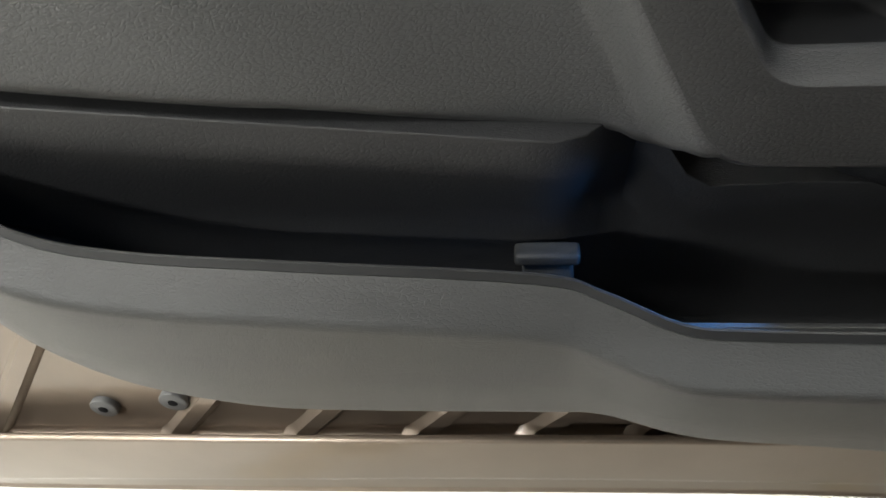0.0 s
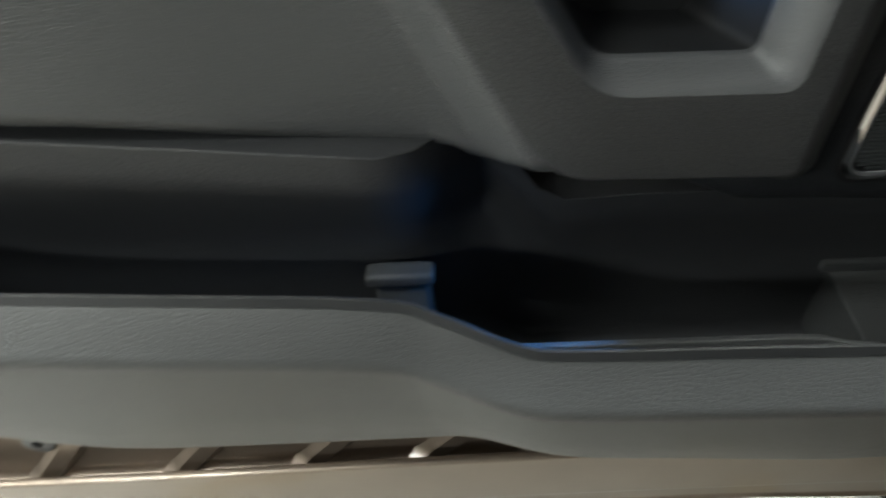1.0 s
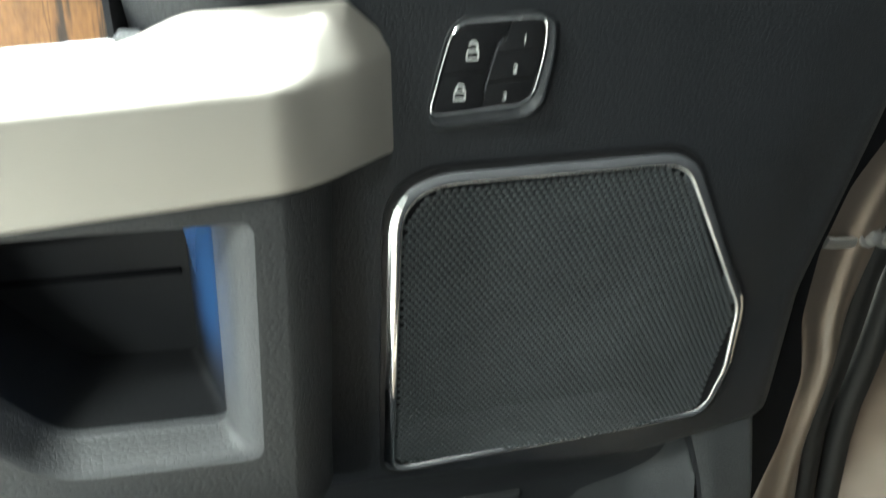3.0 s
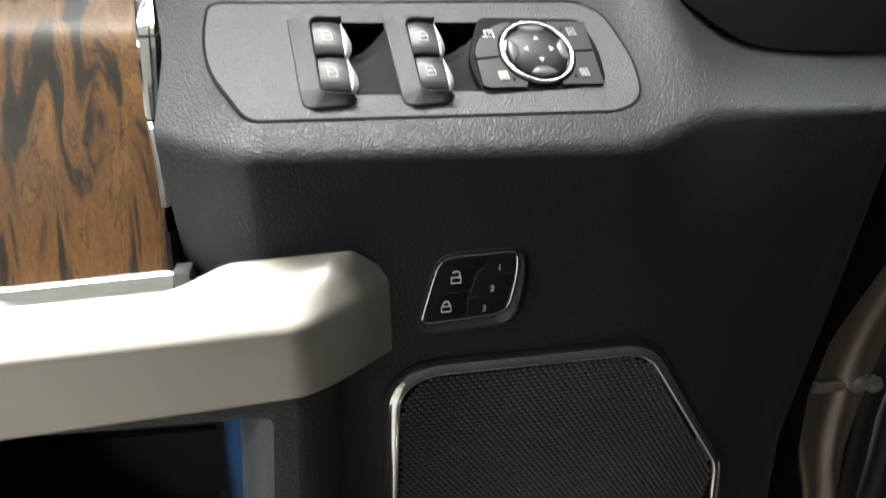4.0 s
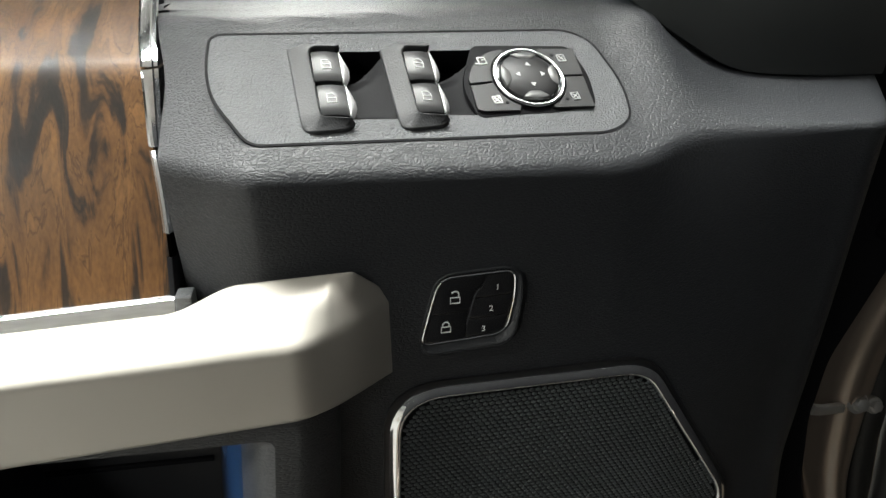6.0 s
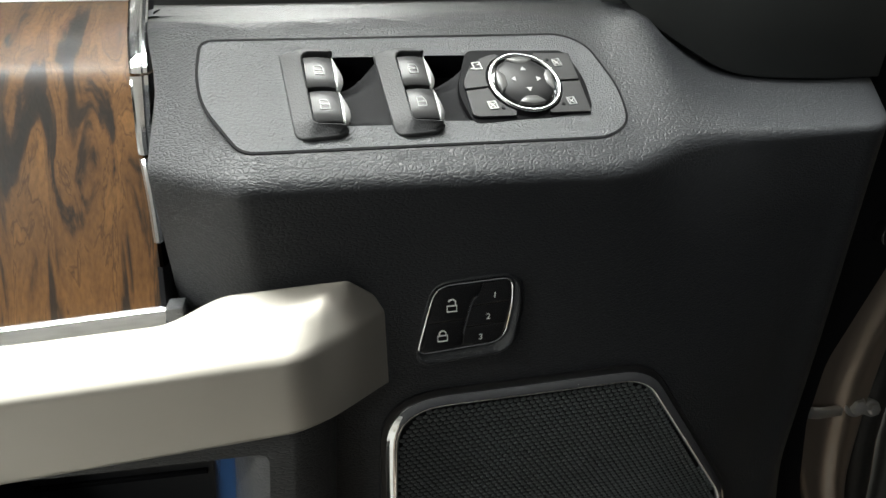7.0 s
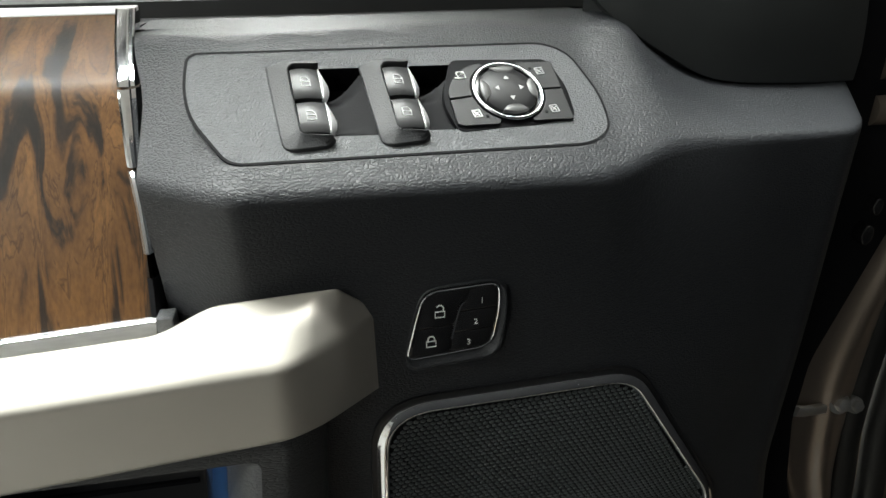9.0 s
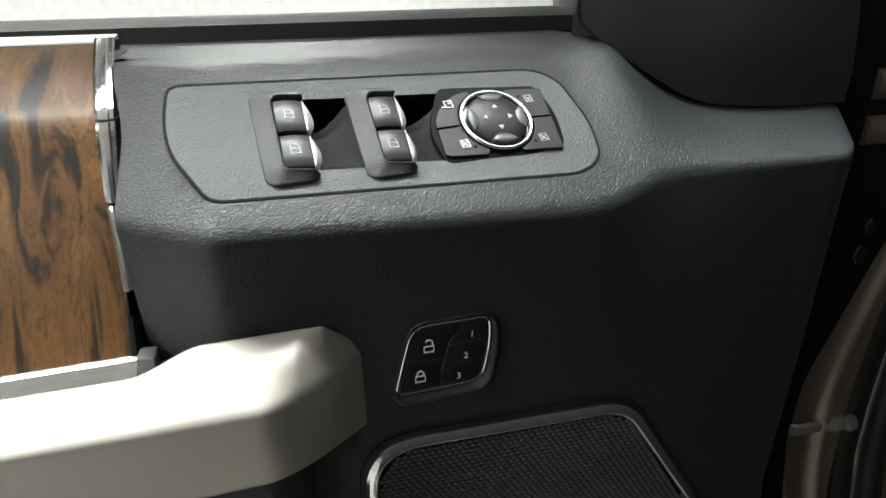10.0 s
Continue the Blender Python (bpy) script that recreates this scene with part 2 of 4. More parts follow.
def slab(outline, frame_m, low, high, bevel=0.0006, bm=None, dome=0.0):
    """A plate with a bevelled top edge: outline (u, v) in the frame, from height low to high."""
    bm = bm or bmesh.new()
    c = Vector((sum(p[0] for p in outline) / len(outline), sum(p[1] for p in outline) / len(outline)))

    def ring(shrink, h):
        out = []
        for p in outline:
            d = Vector((p[0], p[1])) - c
            q = c + d * max(0.0, 1 - shrink / max(d.length, 1e-6))
            out.append(bm.verts.new(frame_m @ Vector((q.x, q.y, h))))
        return out
    rings = [ring(0, low), ring(0, high - bevel), ring(bevel * 0.35, high - bevel * 0.3), ring(bevel, high)]
    if dome:
        size = max((Vector((p[0], p[1])) - c).length for p in outline)
        for f in (0.25, 0.5, 0.75):
            rings.append(ring(bevel + size * f, high + dome * (1 - (1 - f) ** 2)))
    for a, b in zip(rings, rings[1:]):
        for i in range(len(a)):
            j = (i + 1) % len(a)
            bm.faces.new((a[i], a[j], b[j], b[i]))
    cap(bm, rings[-1])
    cap(bm, list(reversed(rings[0])))
    return bm


def holed(outer, *inner, bm=None):
    """A face between an outer loop of points and one or more inner ones."""
    bm = bm or bmesh.new()
    edges = []
    loops = []
    for loop in (outer, *inner):
        vs = [bm.verts.new(p) for p in loop]
        loops.append(vs)
        for i in range(len(vs)):
            edges.append(bm.edges.new((vs[i], vs[(i + 1) % len(vs)])))
    bmesh.ops.triangle_fill(bm, use_beauty=True, use_dissolve=False, edges=edges)
    return bm, loops


def axes(o, u, v):
    """A frame with its origin at o, u and v across and the third axis out."""
    u = Vector(u).normalized()
    w = u.cross(Vector(v)).normalized()
    v = w.cross(u)
    return Matrix(((u.x, v.x, w.x, o[0]), (u.y, v.y, w.y, o[1]), (u.z, v.z, w.z, o[2]), (0, 0, 0, 1)))


def box_bm(lo, hi, bevel=0.002, seg=2):
    bm = bmesh.new()
    bmesh.ops.create_cube(bm, size=1)
    for v in bm.verts:
        v.co = Vector([lerp(lo[i], hi[i], v.co[i] + 0.5) for i in range(3)])
    if bevel:
        bmesh.ops.bevel(bm, geom=list(bm.edges), offset=bevel, segments=seg, affect="EDGES", profile=0.5)
    return bm


# ---- the room ----
def structure(name, bm, mat, label, category):
    return tagged(finish(name, bm, mat), label, category, kind="structure")


structure("floor", box_bm((-7, -7, -0.2), (7, 7, 0), 0), FLOOR, "pale coated concrete garage floor with worn brown stains", "floor")
structure("wall_north", box_bm((-7, 7, 0), (7, 7.2, CEIL), 0), WALL, "plain pale painted garage wall", "wall")
structure("wall_south", box_bm((-7, -7.2, 0), (7, -7, CEIL), 0), WALL, "plain pale painted garage wall", "wall")
structure("wall_west", box_bm((-7.2, -7, 0), (-7, 7, CEIL), 0), WALL, "plain pale painted garage wall", "wall")
structure("wall_east", box_bm((7, -7, 0), (7.2, 7, CEIL), 0), WALL, "plain pale painted garage wall", "wall")
structure("ceiling", box_bm((-7.2, -7.2, CEIL), (7.2, 7.2, CEIL + 0.2), 0), CEILING, "plain white garage ceiling", "ceiling")
for lx, ly, power in LAMPS:
    lamp = thing("ceiling_light", "unseen long white ceiling light with a glowing diffuser", "light", "garage ceiling lights")
    part("frame", box_bm((lx - 0.62, ly - 0.17, CEIL - 0.06), (lx + 0.62, ly + 0.17, CEIL), 0.004), WALL, lamp)
    part("diffuser", box_bm((lx - 0.59, ly - 0.14, CEIL - 0.072), (lx + 0.59, ly + 0.14, CEIL - 0.058), 0.003), GLOW, lamp)


# ---- the door: trim panels ----
SW = axes((0.030, 0.035, 1.2742), (0.990, 0.138, -0.040), (-0.086, 0.803, 0.590))
MM = Matrix.Diagonal((0.001, 0.001, 0.001, 1))
SWM = SW @ MM
door = thing("car_door", "open truck door with black leather-grain trim and bronze painted shell", "car door")


def edge_y(x):
    return -0.018 + 0.124 * (min(x, 0.17) + 0.037) + 0.010 * smooth((x - 0.11) / 0.05)


def sill_z(x):
    return keyed([(0.125, 1.2918), (0.152, 1.2945), (0.170, 1.2800), (0.192, 1.2670), (0.215, 1.2610), (0.31, 1.2550)], x)


def plane_z(x, y):
    ye = edge_y(x)
    ze = 1.2538 - 0.1364 * min(x, 0.13) + 0.689 * ye
    if x <= 0.125:
        return ze + 0.689 * (y - ye)
    return ze + (sill_z(x) - ze) / (0.08 - ye) * (y - ye)


def top_z(x, y):
    return min(plane_z(x, y), 1.2985 - 0.03 * (0.10 - y))


def face_y(x):
    return -0.007 + 0.05 * (x - 0.02) + 0.018 * smooth((x - 0.14) / 0.16)


def low_z(x):
    return keyed([(-0.10, 0.906), (0.0, 0.899), (0.117, 0.884), (0.20, 0.872), (0.27, 0.870), (0.295, 0.885), (0.31, 0.91)], x)


def upper_section(x):
    """Section of the front trim from the window sill to its lower edge."""
    back = 0.0
    if x < -0.044:
        d = -0.044 - x
        back = 0.80 * d * d / (d + 0.008)
    ye = edge_y(x)
    yf = face_y(x)
    zl = low_z(x)
    top = 0.118
    zt = min(1.300, sill_z(x) + 0.008)
    pts = [(0.20, zt - 0.03), (top, zt), (0.080, top_z(x, 0.080)), (ye, plane_z(x, ye)),
           (lerp(ye, yf, 0.6), 1.20), (yf, 1.125), (yf + 0.010, 1.0), (yf + 0.014, zl + 0.014), (yf + 0.022, zl), (yf + 0.06, zl + 0.004)]
    flat = [(lerp(0.066, ye + 0.010, f), top_z(x, lerp(0.066, ye + 0.010, f))) for f in steps(0, 1, 10)]
    pts[3:3] = flat
    row = rounded(pts, [0, 0.006, 0.02] + [0] * len(flat) + [0.0085, 0.02, 0.02, 0.02, 0.008, 0.006, 0], 6, False)
    return [(x, p[0] + back * (1 if p[0] < 0.06 else max(0, (0.085 - p[0]) / 0.025)), p[1]) for p in row]


xs = steps(-0.0840, -0.046, 16) + steps(-0.042, 0.270, 42)
rows = [upper_section(x) for x in xs]
wall_row = rows[0]
rows = [[(-0.0850, max(p[1], 0.075), p[2]) for p in wall_row], [(-0.0847, lerp(p[1], max(p[1], 0.075), 0.5), p[2]) for p in wall_row]] + rows
last = rows[-1]
rows += [[(0.275, p[1] + 0.004, p[2]) for p in last], [(0.278, p[1] + 0.012, p[2]) for p in last], [(0.278, p[1] + 0.07, p[2]) for p in last]]
rows = [[(p[0] + smooth((p[0] - 0.19) / 0.09) * (0.018 * smooth((1.02 - p[2]) / 0.13) - 0.018 + 0.6 * min(0.07, max(0.0, p[1] - 0.018))), p[1], p[2]) for p in row] for row in rows]
rows = [[(p[0] - 0.007 * smooth((p[2] - 1.270) / 0.028) * smooth((-0.045 - p[0]) / 0.038), p[1], p[2]) for p in row] for row in rows]
bm = sheet(rows)[0]
# opening for the window switch panel
inv = SW.inverted()
doomed = []
for f in bm.faces:
    q = inv @ f.calc_center_median() * 1000
    if abs(q.z) < 8 and -86 < q.x < 86 and -29 < q.y < 21 and q.x * 0.6 - 12 > -86 - q.y * 0.2 - 24 and not (q.x < -70 and q.y < -18):
        doomed.append(f)
bmesh.ops.delete(bm, geom=doomed, context="FACES")
part("front_trim", bm, BLACK, door, "black leather-grain armrest and speaker panel")

# centre panel round the pull cup
CY = -0.036
CUP_IN = [(-0.064, 1.130), (-0.076, 1.0145), (-0.150, 1.0165), (-0.198, 1.095), (-0.204, 1.130)]
CUP_OUT = [(-0.047, 1.134), (-0.060, 1.0025), (-0.151, 1.0050), (-0.205, 1.092), (-0.216, 1.134)]
cup_in = rounded([(x, CY + 0.016, z) for x, z in CUP_IN], [0.004, 0.006, 0.012, 0.02, 0.004], 8)
cup_out = rounded([(x, CY, z) for x, z in CUP_OUT], [0.006, 0.009, 0.018, 0.02, 0.006], 8)
centre = [(-0.037, 1.141), (-0.050, 0.957), (-0.158, 0.961), (-0.178, 0.979), (-0.264, 1.141)]
centre_in = rounded([(x, CY, z) for x, z in centre], [0.004, 0.006, 0.02, 0.02, 0.01], 8)
bm, loops = holed(centre_in, cup_out)


def skirt(bm, ring, offsets):
    """Strips that carry on from a ring of verts by steps of (spread, back)."""
    base = [v.co.copy() for v in ring]
    mid = sum(base, Vector()) / len(base)
    before = ring
    for spread, back in offsets:
        now = []
        for i, p in enumerate(base):
            t = base[(i + 1) % len(base)] - base[i - 1]
            s = Vector((t.z, 0, -t.x)).normalized()
            if s.dot(p - mid) < 0:
                s = -s
            k = 0.12 * max(0, -s.x) + 0.9 * max(0, s.x) + 0.5 * abs(s.z)
            now.append(bm.verts.new(p + s * spread * k + Vector((0, back, 0))))
        for i in range(len(now)):
            j = (i + 1) % len(now)
            bm.faces.new((before[i], before[j], now[j], now[i]))
        before = now
    return before


skirt(bm, loops[0], [(0.002, 0.0003), (0.008, 0.004), (0.0165, 0.011), (0.020, 0.018), (0.021, 0.06)])
part("centre_trim", bm, CENTRE, door, "grey trim round the pull cup, darkened for shade")
bm, vs = sheet([[lerp(Vector(a), Vector(b), f) + Vector((0, -0.0035 * math.sin(math.pi * min(1, f * 1.1)), 0)) for a, b in zip(cup_out, cup_in)]
                for f in (0, 0.12, 0.3, 0.5, 0.7, 0.85, 0.95, 1.0)], False, True)
tail = [bm.verts.new(v.co + Vector((0, 0.004, 0))) for v in vs[-1]]
for i in range(len(tail)):
    j = (i + 1) % len(tail)
    bm.faces.new((vs[-1][i], vs[-1][j], tail[j], tail[i]))
part("pull_cup_bezel", bm, BEZEL, door, "pale grey grained bevel round the pull cup, lightened further as lit")
cup_mid = sum((Vector(p) for p in cup_in), Vector()) / len(cup_in)
bm, vs = sheet([[Vector((p[0] - k * smooth((p[0] - cup_mid.x) / 0.03), p[1] + d, p[2])) for p in cup_in]
                for d, k in ((0.004, 0.0), (0.008, 0.001), (0.046, 0.017), (0.052, 0.019))], False, True)
cap(bm, vs[-1])
cup = part("pull_cup", bm, CUP, door, "dark recessed pull cup")
part("seam_strip", box_bm((-0.190, CY + 0.0660, 1.0655), (-0.093, CY + 0.0690, 1.0685), 0.0004, 1), HOLE, cup)


# padded bolster
def crease_z(x):
    return 0.977 + 0.117 * (-0.234 - x)


def band_x(z):
    """Foot of the slanted face that rises from the bolster to the centre trim."""
    return -0.205 - 0.50 * (z - 0.972)


def bolster_y(x, z):
    d = x - band_x(z)
    dip = lerp(-0.044, -0.0185, smooth((d + 0.21) / 0.21)) + 0.10 * min(0.0, x + 0.42) ** 2
    rise = min(1.0, max(0.0, (d - 0.001) / 0.025))
    return lerp(dip, CY + 0.00005, 0.75 * rise + 0.25 * smooth(rise))


def bolster_low(x):
    return lerp(crease_z(x), 0.954 + 0.1 * max(0.0, -0.19 - x), smooth((x + 0.222) / 0.034))


rows = []
for f in steps(0, 0.70, 16) + steps(0.71, 1.0, 60):
    xc = lerp(-0.80, band_x(0.97) + 0.040, f)
    zc = bolster_low(xc) - 0.75 * max(0.0, bolster_y(xc, 0.985) + 0.041)
    zs = [(0.018, 1.24), (0.006, 1.16)] + [(0.0, z) for z in steps(1.135, zc + 0.030, 12)] + [(0.001, zc + 0.016), (0.016, zc + 0.004), (0.09, zc + 0.008)]
    row = []
    for p in rounded(zs, [0, 0.02] + [0] * 13 + [0.012, 0.006, 0], 6, False):
        x = lerp(-0.80, band_x(max(p[1], 0.965)) + 0.040, f)
        row.append((x, bolster_y(x, p[1]) + p[0], p[1]))
    rows.append(row)
part("bolster", sheet(rows)[0], GREY, door, "grey grained vinyl bolster")

# ---- map pocket ----
rows = []
for x in steps(-0.74, 0.27, 60):
    left, drop = smooth((x + 0.250) / 0.06), smooth((x + 0.212) / 0.06)
    zc, zr = crease_z(x), low_z(x) - 0.003
    yr = face_y(x) + 0.036
    zf = lerp(0.80, 0.725, smooth((x + 0.26) / 0.1))
    zf = lerp(zf, 0.90, smooth((-0.50 - x) / 0.2))
    front = lerp(lerp(-0.030, -0.01, smooth((-0.55 - x) / 0.15)), -0.016, smooth((x - 0.03) / 0.2))
    front = lerp(front, 0.050, smooth((x - 0.175) / 0.06))
    a = [(0.075, zc + 0.003), (-0.038, zc + 0.001), (-0.035, zc - 0.024), (0.010, 0.890), (0.020, zf), (front, zf)]
    b = [(yr + 0.070, zr + 0.002), (yr, zr), (yr + 0.003, zr - 0.020), (0.050, 0.830), (0.055, zf), (front, zf)]
    pts = [(lerp(p[0], q[0], left), lerp(p[1], q[1], drop)) for p, q in zip(a, b)]
    rows.append([(x, p[0], p[1]) for p in rounded(pts, [0, 0.0015, 0.010, 0.03, 0.02, 0], 6, False)])
pocket = part("map_pocket", sheet(rows)[0], POCKET, door, "grey moulded map pocket, darkened inside for shade")

RIM = [(-0.700, 0.030, 1.030), (-0.675, -0.020, 1.015), (-0.625, -0.052, 0.982), (-0.560, -0.066, 0.948), (-0.500, -0.068, 0.933), (-0.400, -0.068, 0.924),
       (-0.262, -0.068, 0.913), (-0.225, -0.074, 0.905), (-0.185, -0.086, 0.893), (-0.150, -0.088, 0.890), (-0.060, -0.088, 0.888),
       (0.030, -0.083, 0.878), (0.100, -0.064, 0.844), (0.160, -0.037, 0.803), (0.205, -0.010, 0.768), (0.236, 0.008, 0.780), (0.241, 0.018, 0.820), (0.222, 0.046, 0.890)]
BOTTOM = [(-0.735, 0.04, 0.95), (-0.715, 0.0, 0.89), (-0.672, -0.025, 0.815), (-0.603, -0.032, 0.756), (-0.500, -0.032, 0.722), (-0.400, -0.032, 0.718),
          (-0.262, -0.032, 0.722), (-0.215, -0.036, 0.728), (-0.165, -0.046, 0.722), (-0.130, -0.048, 0.716), (-0.060, -0.048, 0.711),
          (0.030, -0.044, 0.697), (0.104, -0.036, 0.684), (0.168, -0.024, 0.664), (0.228, -0.010, 0.658), (0.270, 0.004, 0.687), (0.303, 0.021, 0.760), (0.284, 0.050, 0.895)]


def fine(points, n=5):
    cols = [[(float(i), p[k]) for i, p in enumerate(points)] for k in range(3)]
    return [Vector([keyed(c, i / n) for c in cols]) for i in range((len(points) - 1) * n + 1)]


rows, lip = [], []
rim, bottom = fine(RIM), fine(BOTTOM)
for i, (r, b) in enumerate(zip(rim, bottom)):
    f = i / (len(rim) - 1)
    end = smooth((f - 0.62) / 0.22)
    start = smooth((0.16 - f) / 0.1)
    t = (rim[min(i + 1, len(rim) - 1)] - rim[max(i - 1, 0)]).normalized()
    down = (b - r).normalized()
    out = t.cross(down).normalized()
    if out.y > 0:
        out = -out
    out = (out + Vector((0, -0.6, 0))).normalized()
    thin = lerp(1.0, 0.45, end)
    brk = r + out * lerp(0.027, 0.006, end) + down * lerp(0.026, 0.016, end)
    bulge = lerp(r, b, 0.60) + out * lerp(0.020, 0.006, max(end, start))
    pts = [b - out * 0.014 + (r - b) * 0.1, lerp(r, b, 0.45) - out * 0.010, r - out * 0.0005 + down * 0.004, r + out * 0.0032 * thin + down * 0.0026,
           brk, bulge, b + out * 0.006 + (r - b) * 0.10, b, b + Vector((0, 0.05, 0.004))]
    rows.append(rounded(pts, [0, 0.01, 0.0015, 0.002, 0.006, 0.05, 0.014, 0.006, 0], 4, False))
    lip.append([r - out * 0.001 + down * 0.006, r - out * 0.0014 - down * 0.0012, r - out * 0.0004 - down * 0.0022, r + out * 0.0010 - down * 0.0018,
                r + out * 0.0040 * thin + down * 0.0024, r + out * 0.0038 * thin + down * 0.0040, r + out * 0.002 + down * 0.006])
wall_part = part("pocket_wall", sheet(rows)[0], LOWER, door, "grey grained map pocket front with stepped rim")
part("rim_lip", loft(lip), SMOOTH, wall_part, "smooth dark lip along the pocket rim")


# ribs inside the pocket
def wedge(x0, x1, top_y, top_z, foot_y, foot_z, back_y, skew):
    ring = lambda x, s: [(x, back_y, top_z), (x, top_y, top_z), (x + s, foot_y, foot_z), (x + s, back_y, foot_z)]
    bm = loft([ring(x0, skew), ring(x1, skew)])
    bmesh.ops.bevel(bm, geom=list(bm.edges), offset=0.003, segments=3, affect="EDGES", profile=0.5)
    return bm


part("pocket_rib", wedge(-0.272, -0.238, -0.008, 0.872, -0.024, 0.79, 0.006, 0.006), LOWER, pocket)
part("rib_lip", box_bm((-0.276, -0.014, 0.866), (-0.233, 0.001, 0.876), 0.003, 3), LOWER, pocket)
bm = loft([[(0.049, 0.068, 0.806), (0.049, 0.056, 0.806), (0.083, 0.0, 0.752), (0.085, -0.006, 0.72), (0.047, 0.068, 0.72)],
           [(0.107, 0.068, 0.806), (0.107, 0.056, 0.806), (0.110, 0.0, 0.752), (0.111, -0.006, 0.72), (0.110, 0.068, 0.72)]])
bmesh.ops.bevel(bm, geom=list(bm.edges), offset=0.003, segments=3, affect="EDGES", profile=0.5)
part("pocket_rib", bm, LOWER, pocket)
part("rib_lip", box_bm((0.046, 0.047, 0.800), (0.109, 0.066, 0.812), 0.003, 3), LOWER, pocket)
rows = []
for x in steps(-0.192, 0.014, 12):
    z = 0.871 - 0.010 * smooth((x + 0.03) / 0.04)
    rows.append([(x, p[0], p[1]) for p in rounded([(-0.086, z - 0.022), (-0.073, z - 0.016), (-0.0685, z), (-0.0640, z - 0.001), (-0.062, z - 0.05)], [0, 0.003, 0.0012, 0.0012, 0], 4, False)])
part("pocket_ledge", sheet(rows)[0], LOWER, pocket, "inner ledge behind the pocket rim")
plan = rounded([(0.100, 0.058, 0), (0.222, 0.056, 0), (0.238, 0.016, 0)], [0, 0.055, 0], 14, False)
part("pocket_end", sheet([[(p.x + 0.10 * (z - 0.86) * smooth((p.x - 0.12) / 0.1), p.y + (0.030 * smooth((z - 0.80) / 0.08) - 0.12 * (0.90 - z)) * smooth((p.x - 0.15) / 0.08), z) for p in plan] for z in steps(0.720, 0.876, 8)])[0], LOWER, pocket, "rounded end of the map pocket")
part("holder_lip", sweep([(0.104, 0.022, 0.776), (0.112, 0.012, 0.778), (0.122, -0.001, 0.779), (0.130, -0.014, 0.777), (0.136, -0.028, 0.772)], [(-0.0018, -0.04), (0.0018, -0.04), (0.0018, 0.0), (0, 0.001), (-0.0018, 0.0)], out=(0, 0, 1)), GREY, pocket)

# ---- pull handle ----
handle = thing("pull_handle", "champagne painted pull handle across the door trim", "door handle")
TIP = 0.0082


def grip_edge(x, end, y, z, tip_y, tip_z, soft=0.0015):
    """A long edge of the grip: straight to its end, then cut off towards the tip."""
    d = x - end
    if d <= -soft:
        return (y, z(x))
    bend = d if d >= soft else (d + soft) ** 2 / (4 * soft)
    f = bend / (TIP - end)
    return (lerp(y, tip_y, f), lerp(z(min(x, end)), tip_z, f))


def crease_top(x):
    return 1.1855 + 0.055 * (x + 0.03)


def notch(x):
    return smooth((x + 0.086) / 0.030)


def back_y(x):
    return lerp(-0.0215, -0.016, notch(x))


def back_z(x):
    return crease_top(x) + (0.47 + 0.15 * notch(x)) * (back_y(x) + 0.0445)


rows = []
for x in steps(-0.50, -0.12, 10) + steps(-0.11, -0.046, 18) + steps(-0.044, TIP, 44):
    yb = back_y(x)
    pts = [grip_edge(x, -0.009, yb + 0.006, lambda q: back_z(q) - 0.012, 0.002, 1.178),
           grip_edge(x, -0.009, yb, back_z, -0.006, 1.1860),
           grip_edge(x, -0.020, lerp(-0.032, -0.028, notch(x)), lambda q: crease_top(q) + (0.47 + 0.15 * notch(q)) * lerp(0.0125, 0.0165, notch(q)) + 0.0010, -0.0065, 1.1852),
           grip_edge(x, -0.030, -0.0445, crease_top, -0.0070, 1.1835, 0.006),
           grip_edge(x, -0.027, -0.0400, lambda q: 1.1455 + 0.085 * (q + 0.03), -0.0065, 1.1440, 0.012),
           grip_edge(x, -0.024, -0.0280, lambda q: 1.1440 + 0.085 * (q + 0.03), -0.0055, 1.1435, 0.012),
           (0.004, 1.147 + 0.085 * (min(x, -0.02) + 0.03)), grip_edge(x, -0.009, 0.004, lambda q: back_z(q) - 0.014, 0.006, 1.170)]
    rows.append([(x, p[0], p[1]) for p in rounded(pts, [0, 0.0018, 0.004, 0.0036, 0.0045, 0.004, 0, 0], 5)])
part("grip", loft(rows), CHAMPAGNE, handle, angle=60)
rows = []
for x in steps(-0.50, -0.095, 12) + steps(-0.088, -0.064, 8):
    zt = lerp(1.1792 + 0.058 * (x + 0.08), 1.1975, notch(x - 0.004))
    rows.append([(x, p[0], p[1]) for p in rounded([(-0.016, zt - 0.02), (-0.016, zt), (0.016, zt + 0.002), (0.016, zt - 0.02)], [0, 0.002, 0.002, 0], 3)])
part("gap_trim", loft(rows), INNER, handle, "dark gap trim behind the grip")

# ---- wood trim with chrome frame ----
wood = thing("wood_trim", "brown open-grain wood door trim framed in chrome", "trim panel")


def wood_profile(x, lift=0.0, grow=0.0):
    zb = 1.187 + 0.06 * (x + 0.091)
    pts = [(0.004 - lift, zb - grow), (0.030 - lift, 1.249), (0.048 - lift, 1.277), (0.0900 - lift * 0.7, 1.3045 + grow)]
    return rounded(pts, [0, 0.007, 0.009, 0], 6, False)


def wood_end(z):
    return keyed([(1.18, -0.0880), (1.21, -0.0885), (1.232, -0.0899), (1.249, -0.0918), (1.277, -0.0945), (1.292, -0.0975), (1.315, -0.1000)], z)


